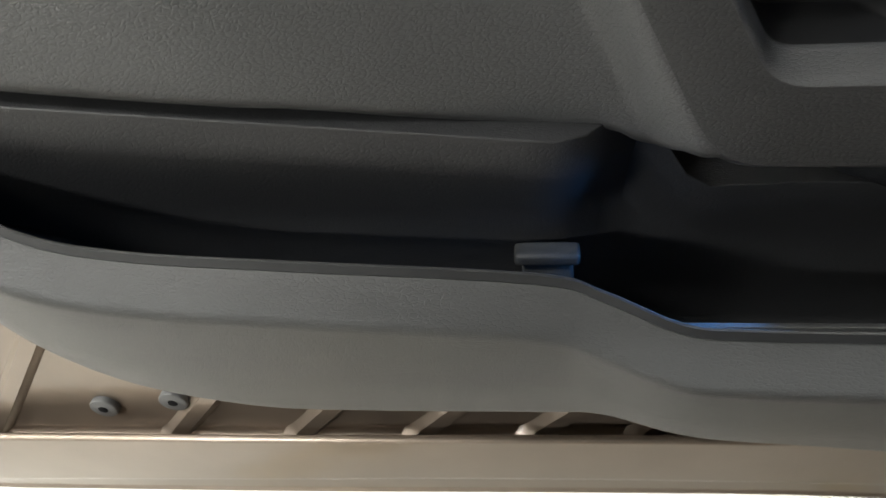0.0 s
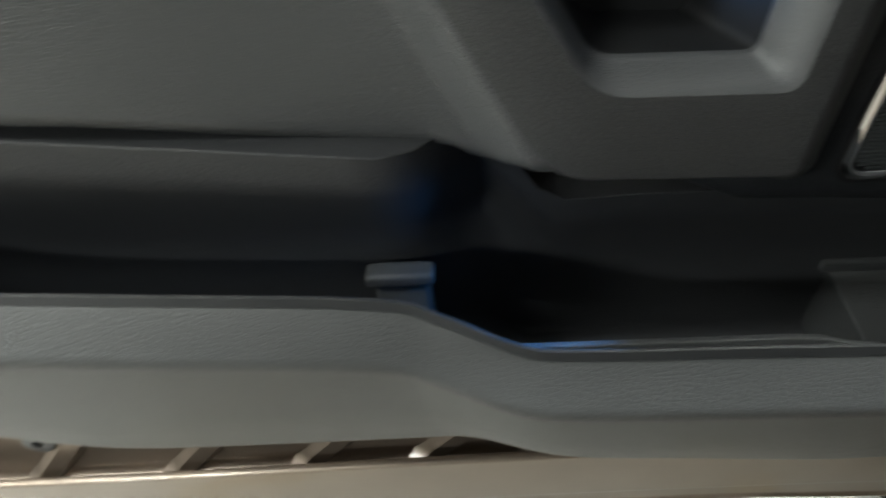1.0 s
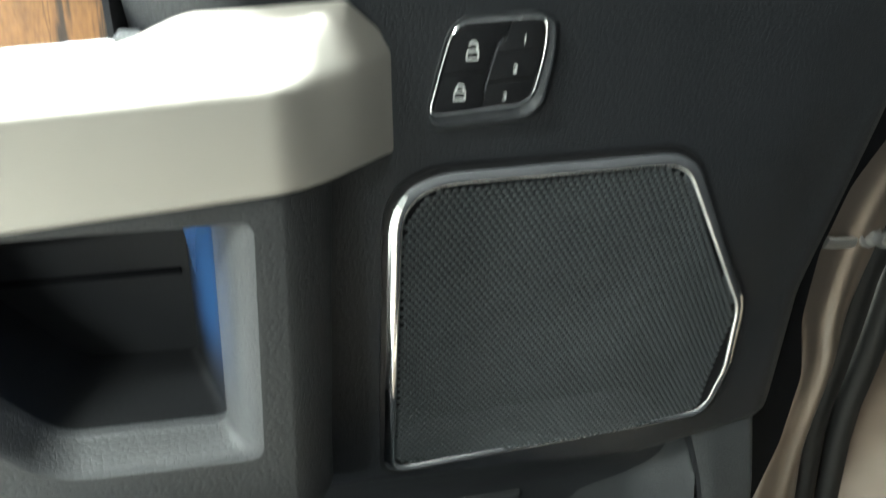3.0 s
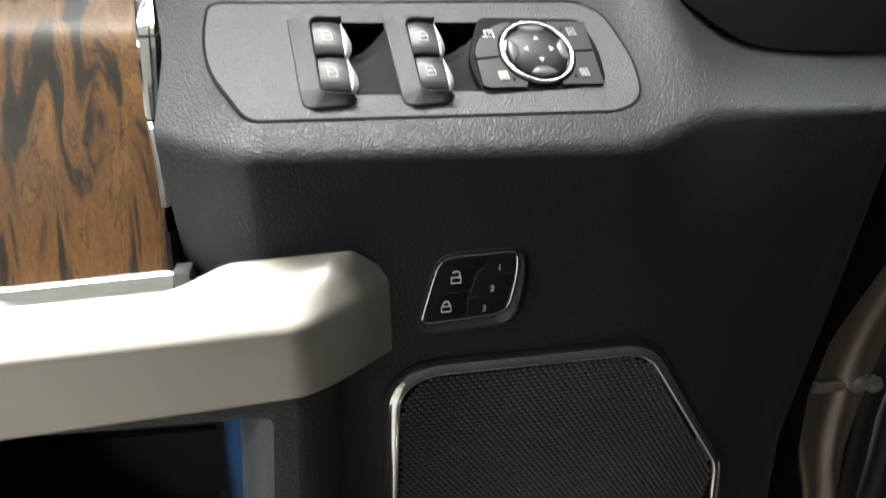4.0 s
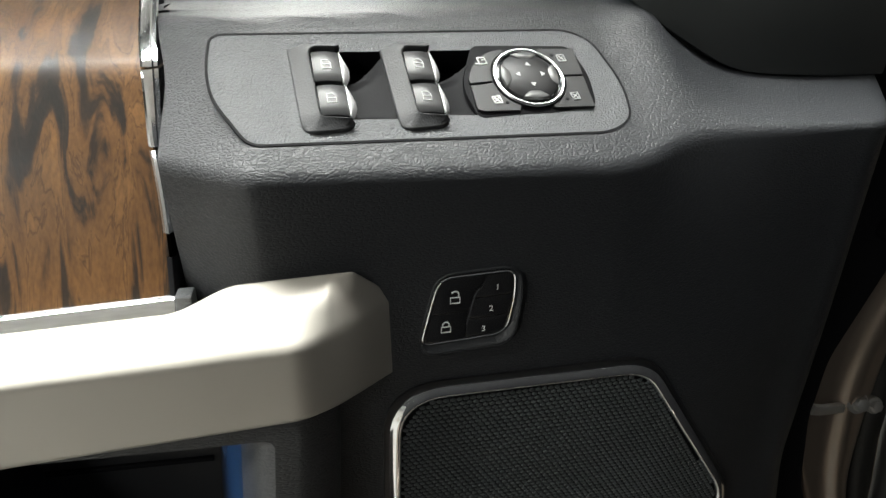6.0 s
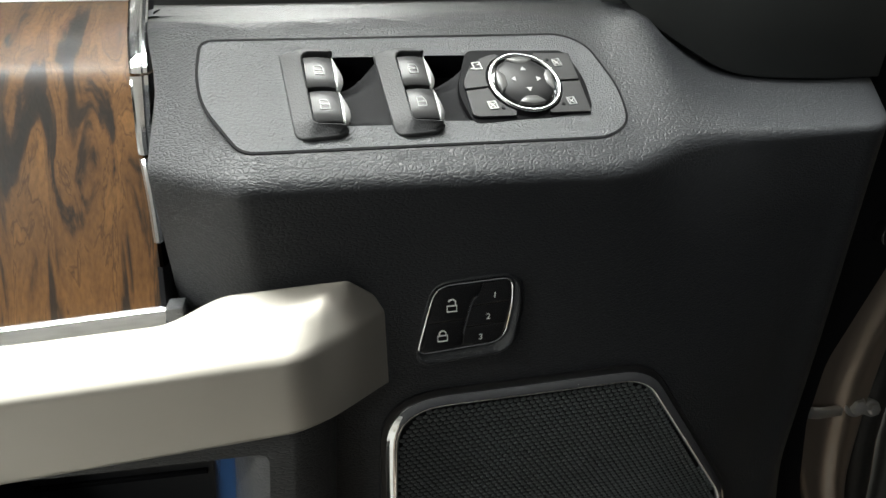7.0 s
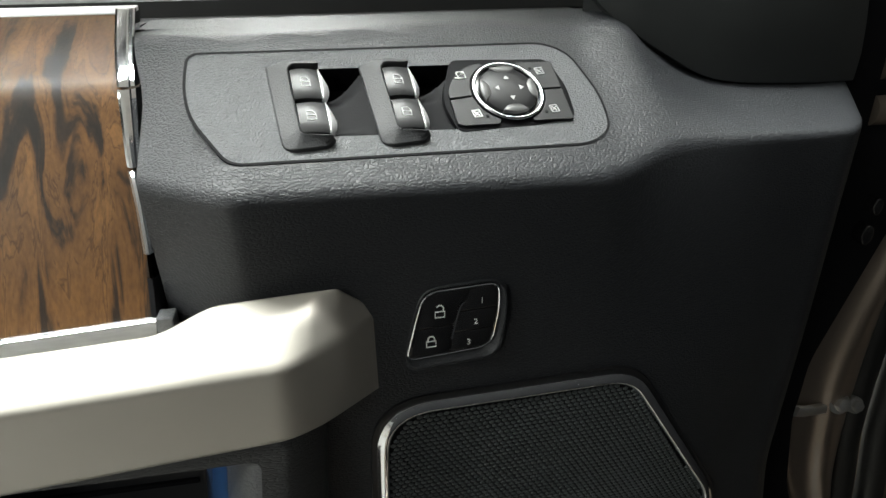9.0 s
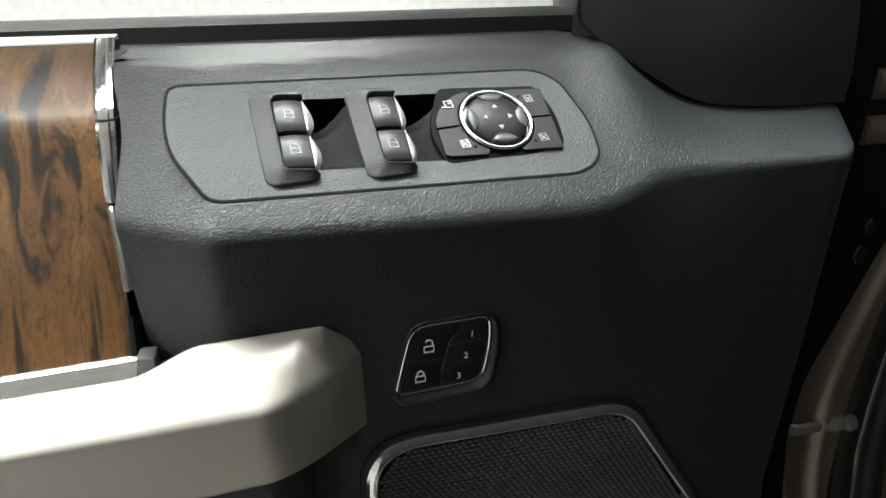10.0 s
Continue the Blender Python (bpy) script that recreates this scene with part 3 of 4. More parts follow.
rows = []
for f in steps(0, 1, 24):
    top = [(lerp(-0.46, wood_end(p[1]), f), p[0], p[1]) for p in wood_profile(lerp(-0.46, -0.0935, f))]
    rows.append(top + [(p[0], p[1] + 0.006, p[2]) for p in reversed(top)])
part("wood_panel", loft(rows), WOOD, wood)
def edge_strip(z0, z1, turn):
    """A length of the bright strip along the wood's end, its face turned back by the given depth over its width."""
    rows = []
    for dx, lift in ((-0.0012, -0.002), (-0.0012, 0.0016), (0.0, 0.0026), (0.30, 0.0029), (0.62, 0.0029 - turn * 0.3), (0.70, 0.0018 - turn * 0.5), (0.94, 0.0012 - turn), (1.0, -0.001 - turn), (1.0, -0.012 - turn)):
        profile = fine_profile(lift)
        row = []
        for y, z in profile:
            if z0 <= z <= z1:
                wide = keyed([(1.18, 0.0040), (1.249, 0.0046), (1.277, 0.0064), (1.32, 0.0072)], z)
                row.append((wood_end(z) - 0.0004 + (dx * wide if dx > 0 else dx), y, z))
        rows.append(row)
    n = min(len(r) for r in rows)
    return sheet([r[:n] for r in rows])[0]


def fine_profile(lift):
    base = [Vector(p) for p in wood_profile(-0.091, 0.0, 0.003)]
    out = []
    for p, q in zip(base, base[1:]):
        for f in steps(0, 1, 6)[:-1]:
            r = lerp(p, q, f)
            out.append((r[0] - lift, r[1]))
    return out + [(base[-1][0] - lift, base[-1][1])]


part("chrome_edge", edge_strip(1.2785, 1.33, 0.0), CHROME, wood, "chrome edge strip", 12)
part("chrome_edge", edge_strip(1.2480, 1.2775, 0.001), CHROME, wood, "chrome edge strip", 12)
part("chrome_edge", edge_strip(1.2085, 1.2470, 0.006), CHROME, wood, "chrome edge strip", 12)
part("edge_gap", edge_strip(1.1800, 1.2080, 0.006), HOLE, wood, "dark gap at the end of the wood")
for dz, name in ((0, "chrome_sill"),):
    path = [(x, -0.001, 1.1825 + 0.06 * (x + 0.091)) for x in steps(-0.46, -0.087, 16)]
    part(name, sweep(path, [(-0.0026, -0.004), (0.0048, -0.006), (0.0048, -0.003), (0.0034, -0.001), (-0.0012, 0.0040), (-0.0026, 0.0034)]), CHROME, wood, "chrome lower strip")
part("end_cap", box_bm((-0.0865, -0.004, 1.1765), (-0.079, 0.006, 1.190), 0.001), PLATE, wood)
# pale satin in place of chrome puts the strip's white reflection into its colour
part("chrome_top", sweep([(x, 0.0915, 1.3060) for x in (-0.46, -0.3, -0.0925)], [(-0.0012, -0.005), (0.0022, -0.005), (0.0020, -0.0024), (-0.0004, 0.0006), (-0.0012, 0.0008)]), SATIN, wood, "chrome upper strip, in pale satin for its bright reflection", 12)
part("backing", box_bm((-0.46, 0.06, 1.14), (-0.080, 0.10, 1.262), 0.002), HOLE, wood)

# ---- window switch panel ----
def at_plate(u, v, h=0.0):
    return SWM @ Vector((u, v, h))


panel = thing("window_switch_panel", "satin black switch panel with window and mirror controls", "switch panel")
PLATE_OUT = [(-92, 23.5), (-94.5, 4), (-93, -12), (-80, -36), (80, -36.5), (93, -29), (95.5, -8), (88, 20), (76, 27.5)]
plate_out = rounded(PLATE_OUT, [6, 8, 8, 6, 14, 10, 14, 16, 12], 6)
SCOOPS = [[(-38.8, 13.5), (-16, 13.6), (-15, -25.3), (-37.5, -24.7)], [(3.0, 14.0), (28, 14.1), (18.5, 4), (17.4, -8), (18.5, -24.5), (4, -24)]]
WELL = [(24, 16.8), (40, 16.8), (56, 16.5), (74, 16.5), (79.5, -1), (77.5, -20.8), (57, -24.5), (38, -25), (18.0, -26.5), (14.0, -8)]
scoops = [rounded(sc, 1.5, 4) for sc in SCOOPS]
bm, loops = holed([at_plate(p[0], p[1], 0.7) for p in plate_out], *[[at_plate(p[0], p[1], 0.7) for p in sc] for sc in scoops])
edge = [bm.verts.new(at_plate(p[0] * 1.003, p[1] * 1.006, 0.3)) for p in plate_out]
skin = [bm.verts.new(at_plate(p[0] * 1.003, p[1] * 1.006, -5)) for p in plate_out]
for ring_a, ring_b in ((loops[0], edge), (edge, skin)):
    for i in range(len(ring_a)):
        j = (i + 1) % len(ring_a)
        bm.faces.new((ring_a[i], ring_a[j], ring_b[j], ring_b[i]))
part("plate", bm, PLATE, panel)
gap = rounded(PLATE_OUT, [6, 8, 8, 6, 14, 10, 14, 16, 12], 6)
part("gap_line", sweep([at_plate(p[0] * 1.004, p[1] * 1.008, 0.62) for p in gap], [(-0.0006, -0.0006), (0.0006, -0.0006), (0.0006, 0.00018), (-0.0006, 0.00018)], True, SW.col[2][:3]), HOLE, panel)


def c_body(outline, low, high, soft, hx):
    """A moulded housing of any outline: its edge rolls over by the width soft and its outer side ramps up towards the switches."""
    pts = [Vector((p[0], p[1])) for p in outline]
    n = len(pts)
    area = sum(pts[i].x * pts[(i + 1) % n].y - pts[(i + 1) % n].x * pts[i].y for i in range(n))
    turn = 1 if area > 0 else -1
    normals = []
    for i in range(n):
        t = (pts[(i + 1) % n] - pts[i - 1]).normalized()
        normals.append(Vector((-t.y, t.x)) * turn)

    def height(p, f):
        ramp_up = 0.25 + 0.75 * smooth((p.x - (hx - 11.0)) / 8.5)
        ends = 1 - 0.55 * smooth((-25.5 - p.y) / 6.0) - 0.25 * smooth((p.y - 12.0) / 5.0)
        return low + (high - low) * f * ramp_up * ends

    bm = bmesh.new()
    rings = []
    for inset, f in ((0.0, -0.3), (0.0, 0.45), (0.12, 0.70), (0.35, 0.88), (0.7, 0.98), (1.0, 1.0)):
        rings.append([bm.verts.new((p.x + m.x * inset * soft * 0.5, p.y + m.y * inset * soft * 0.5, height(p, f))) for p, m in zip(pts, normals)])
    for a, b in zip(rings, rings[1:]):
        for i in range(n):
            j = (i + 1) % n
            bm.faces.new((a[i], a[j], b[j], b[i]))
    top = bm.faces.new(rings[-1])
    bmesh.ops.triangulate(bm, faces=[top])
    bmesh.ops.transform(bm, matrix=SWM, verts=bm.verts)
    return bm


ENDS = [[(-40, -1.8), (-33, -0.5), (-27, 3.8), (-21, 9.5), (-15, 14.5)], [(2, -1.6), (8, 0.0), (12, 2.0), (17, 5.1), (23, 10), (29, 15)]]
for k, (hx, sc) in enumerate(((-50.2, SCOOPS[0]), (-9.3, SCOOPS[1]))):
    # finger recess: a deep slot and a floor that sweeps up towards the next control, both coloured near-black for shade
    right = scoops[k]
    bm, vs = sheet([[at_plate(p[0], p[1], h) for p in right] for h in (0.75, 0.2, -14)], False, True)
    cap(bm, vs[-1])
    part("recess_wall", bm, HOLE, panel, "finger recess beside the window switches, coloured near-black for shade")
    rows = []
    u0, u1 = (hx + 9, -15.2) if k == 0 else (hx + 9, 29)
    for f in steps(0, 1, 20):
        u = lerp(u0, u1, f)
        rise = -2.2 + 1.6 * (1 - f) ** 3 + (4.8 if k == 0 else 3.0) * f ** 3
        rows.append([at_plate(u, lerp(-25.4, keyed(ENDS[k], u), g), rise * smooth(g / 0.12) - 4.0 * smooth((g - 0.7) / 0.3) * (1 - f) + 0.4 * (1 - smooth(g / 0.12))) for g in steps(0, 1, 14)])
    part("recess_floor", sheet(rows)[0], SLOT, panel, "smooth scoop beside the window switches, its shade put into the colour")
    # hood: raised housing that wraps the pair of switches on three sides
    outer = rounded([(hx - 10.8, 14.4, 0), (hx - 3.0, 15.6, 0), (hx + 4.0, 16.8, 0), (hx + 11.8, 13.2, 0)], [4, 5, 6, 0], 7, False)
    inner = rounded([(hx + 9.6, 11.2, 0), (hx + 0.2, 11.6, 0), (hx - 1.6, 9.0, 0), (hx - 0.4, -25.6, 0), (hx + 11.8, -26.6, 0)], [0, 3, 1.5, 1.5, 0], 4, False)
    low = rounded([(hx + 13.0, -28.4, 0), (hx + 10.0, -31.0, 0), (hx - 4.0, -32.2, 0), (hx - 8.6, -30.0, 0), (hx - 9.2, -22.0, 0)], [2, 4, 6, 5, 3], 6, False)
    part("hood", c_body(outer + inner + low, 0.2, 5.6, 2.2, hx), HOOD, panel, "raised black switch housing")
    part("switch_gap", slab([(hx - 1.8, 12.0), (hx + 10.6, 11.8), (hx + 12.0, -26.8), (hx - 0.8, -26.0)], SWM, -1.0, 1.6, 0.05), HOLE, panel)
    for v0, v1 in ((10.4, -6.8), (-8.6, -25.2)):
        key = []
        for i, u in enumerate(steps(hx - 1.2, hx + 10.6, 12)):
            f = i / 12
            h = 3.5 + 1.3 * math.sin(math.pi * min(1, f * 0.75 + 0.18))
            slant = 0.5 * (1 - (v0 + 7) / 18)
            us = u + slant
            key.append([at_plate(us, v1, h - 3.0), at_plate(us, v1 + 0.2, h - 0.4), at_plate(us, v1 + 1.0, h), at_plate(us, lerp(v1, v0, 0.35), h + 0.15), at_plate(us, lerp(v1, v0, 0.65), h + 0.15), at_plate(us, v0 - 1.0, h), at_plate(us, v0 - 0.2, h - 0.4), at_plate(us, v0, h - 3.0)])
        sw = part("window_switch", loft([[Vector(p) for p in r] for r in key]), SWITCH, panel, "satin grey rocker window switch")
        tip = []
        for i, f in enumerate(steps(0, 1, 7)):
            h = 4.0 - 4.2 * f * f
            ring_now = []
            for g in steps(0, 1, 8):
                swell = 1 - 0.75 * abs(2 * g - 1) ** 2.2
                ring_now.append(at_plate(hx + 10.1 + slant + 0.8 + f * 4.0 * swell, lerp(v1 + 0.3, v0 - 0.3, g), h))
            tip.append(ring_now + [at_plate(hx + 10.3 + slant, v0 - 0.3, -0.6), at_plate(hx + 10.3 + slant, v1 + 0.3, -0.6)])
        part("silver_tip", loft(tip), SATIN, sw, "bright silver switch tip")
        # window symbol: a small door outline in thin bars
        cu, cv, h = hx + 4.4, lerp(v0, v1, 0.5) + 0.3, 5.0
        icon = bmesh.new()
        shape = [(cu - 1.7, cv + 2.3), (cu + 0.9, cv + 2.3), (cu + 2.0, cv + 0.6), (cu + 2.0, cv - 2.3), (cu - 1.7, cv - 2.3)]
        sweep([at_plate(a, b, h) for a, b in shape], [(-0.00018, -0.0003), (0.00018, -0.0003), (0.00018, 0.0002), (-0.00018, 0.0002)], True, SW.col[2][:3], icon)
        sweep([at_plate(cu - 1.7, cv + 0.1, h), at_plate(cu + 2.0, cv + 0.1, h)], [(-0.00018, -0.0003), (0.00018, -0.0003), (0.00018, 0.0002), (-0.00018, 0.0002)], False, SW.col[2][:3], icon)
        part("symbol", icon, GREYPRINT, sw)

# mirror control: knob, ring and four lock_keys round it
KC = (47.2, -4.6)
part("mirror_well", slab(rounded(WELL, [4, 2, 2, 4, 8, 4, 3, 3, 4, 8], 5), SWM, -2, 0.95, 0.1), HOLE, panel)


def sector(a0, a1, r_in, outline_r):
    """A key between two angles round the knob, its outer edge from a function of the angle."""
    inner = [(KC[0] + r_in * math.cos(radians(a)), KC[1] + r_in * math.sin(radians(a))) for a in steps(a1, a0, 8)]
    outer = [(KC[0] + outline_r(a) * math.cos(radians(a)), KC[1] + outline_r(a) * math.sin(radians(a))) for a in steps(a0, a1, 12)]
    return rounded(outer + inner, 0.5, 2)


def fan_r(a):
    c, s = abs(math.cos(radians(a))), abs(math.sin(radians(a)))
    if 90 < a <= 182:
        return min(29.5 - 0.15 * (180 - a), 18.0 / max(s, 0.05))
    if a > 182:
        return min(29.4 / max(c, 0.05), 19.2 / max(s, 0.05))
    return min(28.4 / max(c, 0.05), 18.2 / max(s, 0.05))


for a0, a1, mark in ((118, 186, 1), (188, 244, 2), (-66, 1, 3), (3, 62, 4)):
    shape = sector(a0, a1, 18.4, fan_r)
    key = part("mirror_key", slab(shape, SWM, -1, 2.2, 0.35), KEY, panel, "black key beside the mirror knob", 15)
    mid = radians((a0 + a1) / 2)
    u, v = KC[0] + 23.6 * math.cos(mid), KC[1] + 22.0 * math.sin(mid)
    icon = bmesh.new()
    sweep([at_plate(u + a, v + b, 2.45) for a, b in ((-2.0, 1.8), (1.6, 2.2), (2.2, -1.8), (-1.4, -2.0))], [(-0.0002, -0.0003), (0.0002, -0.0003), (0.0002, 0.0002), (-0.0002, 0.0002)], True, SW.col[2][:3], icon)
    for a, b, c, d in ((-1.2, -1.2, 1.2, 1.2), (-1.2, 1.2, 1.2, -1.2)) if mark != 1 else ((-3.4, -1.6, -1.8, -1.8), (0.0, 0.6, 1.2, 0.8)):
        sweep([at_plate(u + a, v + b, 2.45), at_plate(u + c, v + d, 2.45)], [(-0.0002, -0.0003), (0.0002, -0.0003), (0.0002, 0.0002), (-0.0002, 0.0002)], False, SW.col[2][:3], icon)
    part("symbol", icon, WHITE if mark < 3 else GREYPRINT, key)
    if mark != 1:
        du = 4.6 if mark == 2 else -4.4
        part("indicator", slab([(u + du + 0.9 * math.cos(q), v - 1.6 + (3.4 if mark == 4 else 0) + 0.9 * math.sin(q)) for q in steps(0, 2 * math.pi * 11 / 12, 11)], SWM, 1.5, 2.45, 0.1), HOLE, key)
ring_path = [at_plate(KC[0] + 16.7 * math.cos(a), KC[1] + 16.7 * math.sin(a), 2.5) for a in steps(0, 2 * math.pi * 47 / 48, 47)]
knob = part("mirror_knob", slab([(KC[0] + 14.4 * math.cos(a), KC[1] + 14.4 * math.sin(a)) for a in steps(0, 2 * math.pi * 47 / 48, 47)], SWM, 0, 3.7, 1.6, None, 1.2), KEY, panel, "domed black mirror joystick with four arrows")
part("chrome_ring", sweep(ring_path, circle(0.0010, 10, 1.0), True, SW.col[2][:3]), SILVER, knob, "bright silver ring")
part("knob_gap", slab([(KC[0] + 16.4 * math.cos(a), KC[1] + 16.4 * math.sin(a)) for a in steps(0, 2 * math.pi * 47 / 48, 47)], SWM, 0, 1.8, 0.1), GLOSS, knob)
for k in range(4):
    a = math.pi / 2 * k
    ca, sa = math.cos(a), math.sin(a)
    tri = [(7.4, 0), (5.2, 1.4), (5.2, -1.4)]
    part("arrow", slab([(KC[0] + p * ca - q * sa, KC[1] + p * sa + q * ca) for p, q in tri], SWM, 3.4, 4.75, 0.05), GREYPRINT, knob)
    dim = rounded([(12.9, 6.6, 0), (10.4, 4.2, 0), (9.3, 2.0, 0), (9.3, -2.0, 0), (10.4, -4.2, 0), (12.9, -6.6, 0), (14.5, 0, 0)], [0.6, 1, 1, 1, 1, 0.6, 3], 4)
    part("knob_dimple", slab([(KC[0] + p[0] * ca - p[1] * sa, KC[1] + p[0] * sa + p[1] * ca) for p in dim], SWM, 1.8, 4.25, 0.5), SATIN_BLACK, knob)

# ---- lock and memory switch ----
lock = thing("door_lock_switch", "black lock and seat memory switch in a chrome frame", "switch")
LK = axes((0.044, face_y(0.044) - 0.0012, 1.173), (1, 0.05, 0), (0, -0.02, 1)) @ MM


def at_lock(u, v, h=0.0):
    return LK @ Vector((u, v, h))


LOCK_OUT = [(-15.0, 20.2), (20.0, 21.2), (20.6, 8.0), (17.2, -12.8), (-24.0, -15.0), (-19.0, 6.0)]
lock_out = rounded(LOCK_OUT, [8, 5, 10, 8, 5, 12], 7)
rings = [[], [], [], [], []]
for i, p in enumerate(lock_out):
    t = (Vector(lock_out[(i + 1) % len(lock_out)]) - Vector(lock_out[i - 1])).normalized()
    n = Vector((t.y, -t.x))
    if n.dot(Vector(p[:2])) < 0:
        n = -n
    low_side = max(0.0, n.dot(Vector((0.55, -0.83))))
    wide = 0.6 + 3.4 * low_side
    for ring_now, off, h in zip(rings, (0.3, 0.5, 0.5 + wide * 0.8, 0.7 + wide, 0.9 + wide * 2.0), (-1.5, -0.4, 0.1 + 3.6 * low_side, 0.1 + 3.8 * low_side, -0.8)):
        ring_now.append(at_lock(p[0] + n.x * off, p[1] + n.y * off, h))
part("surround", sheet(rings, False, True)[0], BLACK, lock, "moulded rim round the switch")
part("base", slab(lock_out, LK, -2, 0.1, 0.1), GLOSS, lock)
part("chrome_frame", sweep([at_lock(p[0], p[1], 0.3) for p in lock_out], [(-0.0005, -0.0005), (0.0005, -0.0005), (0.0004, 0.0004), (0, 0.0007), (-0.0004, 0.0004)], True, LK.col[2][:3]), CHROME, lock, "thin chrome frame")
SPLIT = [(6.4, 20.6), (4.4, 14.0), (1.6, 11.2), (-2.4, -6.0), (-3.2, -15.5)]
split = rounded([(*p, 0) for p in SPLIT], [2, 3, 2, 2, 2], 4, False)


def split_u(v):
    for a, b in zip(SPLIT, SPLIT[1:]):
        if b[1] <= v <= a[1]:
            return lerp(b[0], a[0], (v - b[1]) / (a[1] - b[1]))
    return SPLIT[0][0] if v > 0 else SPLIT[-1][0]


left_u = lambda v: lerp(-22.8, -15.0, (v + 15.0) / 34.5)
right_u = lambda v: 19.6 if v > 8 else lerp(16.4, 19.6, (v + 12.8) / 20.8)
LOCK_KEYS = [("unlock_key", 19.0, 1.2, 0), ("lock_key", 0.7, -14.3, 0), ("memory_key", 19.6, 8.4, 1), ("memory_key", 7.9, -2.6, 1), ("memory_key", -3.1, -12.6, 1)]
lock_keys = []
for name, top, bot, side in LOCK_KEYS:
    slope = 0.05
    pts = []
    for v in steps(top, bot, 6):
        pts.append((split_u(v) + 0.45 if side else left_u(v) + 0.3, v))
    far = [((right_u(v) - 0.4) if side else split_u(v) - 0.45, v + slope * 14) for v in steps(bot, top, 6)]
    lock_keys.append(part(name, slab(rounded([(*p, 0) for p in pts + far], 0.8, 2), LK, -1, 0.65, 0.25), KEY_GLOSS, lock))


def print_text(words, centre, size, owner):
    data = bpy.data.curves.new("print", "FONT")
    data.body, data.size, data.align_x, data.align_y, data.extrude = words, size, "CENTER", "CENTER", 0.00008
    ob = new("print", data)
    dg = bpy.context.evaluated_depsgraph_get()
    me = bpy.data.meshes.new_from_object(ob.evaluated_get(dg))
    bpy.data.objects.remove(ob)
    m = axes(centre, LK.col[0][:3], LK.col[1][:3])
    me.transform(m)
    me.materials.clear()
    me.materials.append(WHITE)
    out = new("number_print", me)
    out.parent = owner
    return out


for k, (words, u, v) in enumerate((("1", 12.0, 13.9), ("2", 9.3, 2.8), ("3", 6.0, -8.0))):
    print_text(words, at_lock(u, v - 1.0, 0.74), 0.0043, lock_keys[2 + k])
for k, (u, v) in enumerate(((-7.9, 9.3), (-12.1, -6.2))):
    icon = bmesh.new()
    sweep([at_lock(u + a, v + b, 0.75) for a, b in ((-2.2, -2.6), (2.2, -2.6), (2.2, 0.4), (-2.2, 0.4))], [(-0.0003, -0.0003), (0.0003, -0.0003), (0.0003, 0.0002), (-0.0003, 0.0002)], True, LK.col[2][:3], icon)
    sh = [(-1.5, 0.4), (-1.5, 2.0), (-0.6, 3.0), (0.6, 3.0), (1.5, 2.0), (1.5, 0.4)]
    if k == 0:
        sh = [(1.6, 0.4), (1.6, 2.6), (0.7, 3.6), (-0.7, 3.6), (-1.6, 2.8)]
    sweep([at_lock(u + a, v + b, 0.75) for a, b in sh], [(-0.0003, -0.0003), (0.0003, -0.0003), (0.0003, 0.0002), (-0.0003, 0.0002)], False, LK.col[2][:3], icon)
    part("padlock_symbol", icon, WHITE, lock_keys[k])
part("chrome_split", sweep([at_lock(p[0], p[1], 0.55) for p in split[4:-3]], [(-0.0004, -0.0005), (0.0004, -0.0005), (0.0004, 0.0003), (-0.0004, 0.0003)], False, LK.col[2][:3]), CHROME, lock, "chrome dividing line")

# ---- speaker ----
speaker = thing("door_speaker", "black door speaker grille in a bright chrome bezel", "speaker")
SPK = [(0.0075, 1.1300), (0.139, 1.1290), (0.2135, 1.015), (0.2262, 0.954), (0.2200, 0.9175), (0.0015, 0.9235)]
spk = rounded([(x, 0, z) for x, z in SPK], [0.026, 0.014, 0.014, 0.012, 0.012, 0.014], 8)


def on_face(x, z, lift=0.0):
    yf = face_y(x)
    y = yf + 0.014 * min(1.0, max(0.0, (1.125 - z) / 0.18))
    proud = 0.0030 * smooth((1.00 - z) / 0.08) * smooth((x - 0.04) / 0.12)
    return Vector((x, y - lift - proud, z))


mid = Vector((0.105, 0, 1.02))
ring = [on_face(p.x, p.z, 0.0015) for p in spk]
bz = [(-0.0032, -0.004), (-0.0032, 0.0006), (-0.0025, 0.0016), (-0.0014, 0.0024), (-0.0006, 0.0026), (0.0004, 0.0023), (0.0018, 0.0014), (0.0026, 0.0009), (0.0031, 0.0006), (0.0034, -0.0002), (0.0034, -0.004)]
part("chrome_bezel", sweep(ring, bz, True), CHROME, speaker, "bright chrome bezel")
part("bezel_lip", sweep([on_face(mid.x + (p.x - mid.x) * 1.036, mid.z + (p.z - mid.z) * 1.036, 0.0004) for p in spk], [(-0.003, -0.003), (-0.003, 0.0002), (-0.0015, 0.0006), (0.0022, 0.0008), (0.0030, -0.003)], True), LIP, speaker, "satin black lip round the bezel")


def inside(x, z, ring2):
    hit = False
    for (x1, z1), (x2, z2) in zip(ring2, ring2[1:] + ring2[:1]):
        if (z1 > z) != (z2 > z) and x < (x2 - x1) * (z - z1) / (z2 - z1) + x1:
            hit = not hit
    return hit


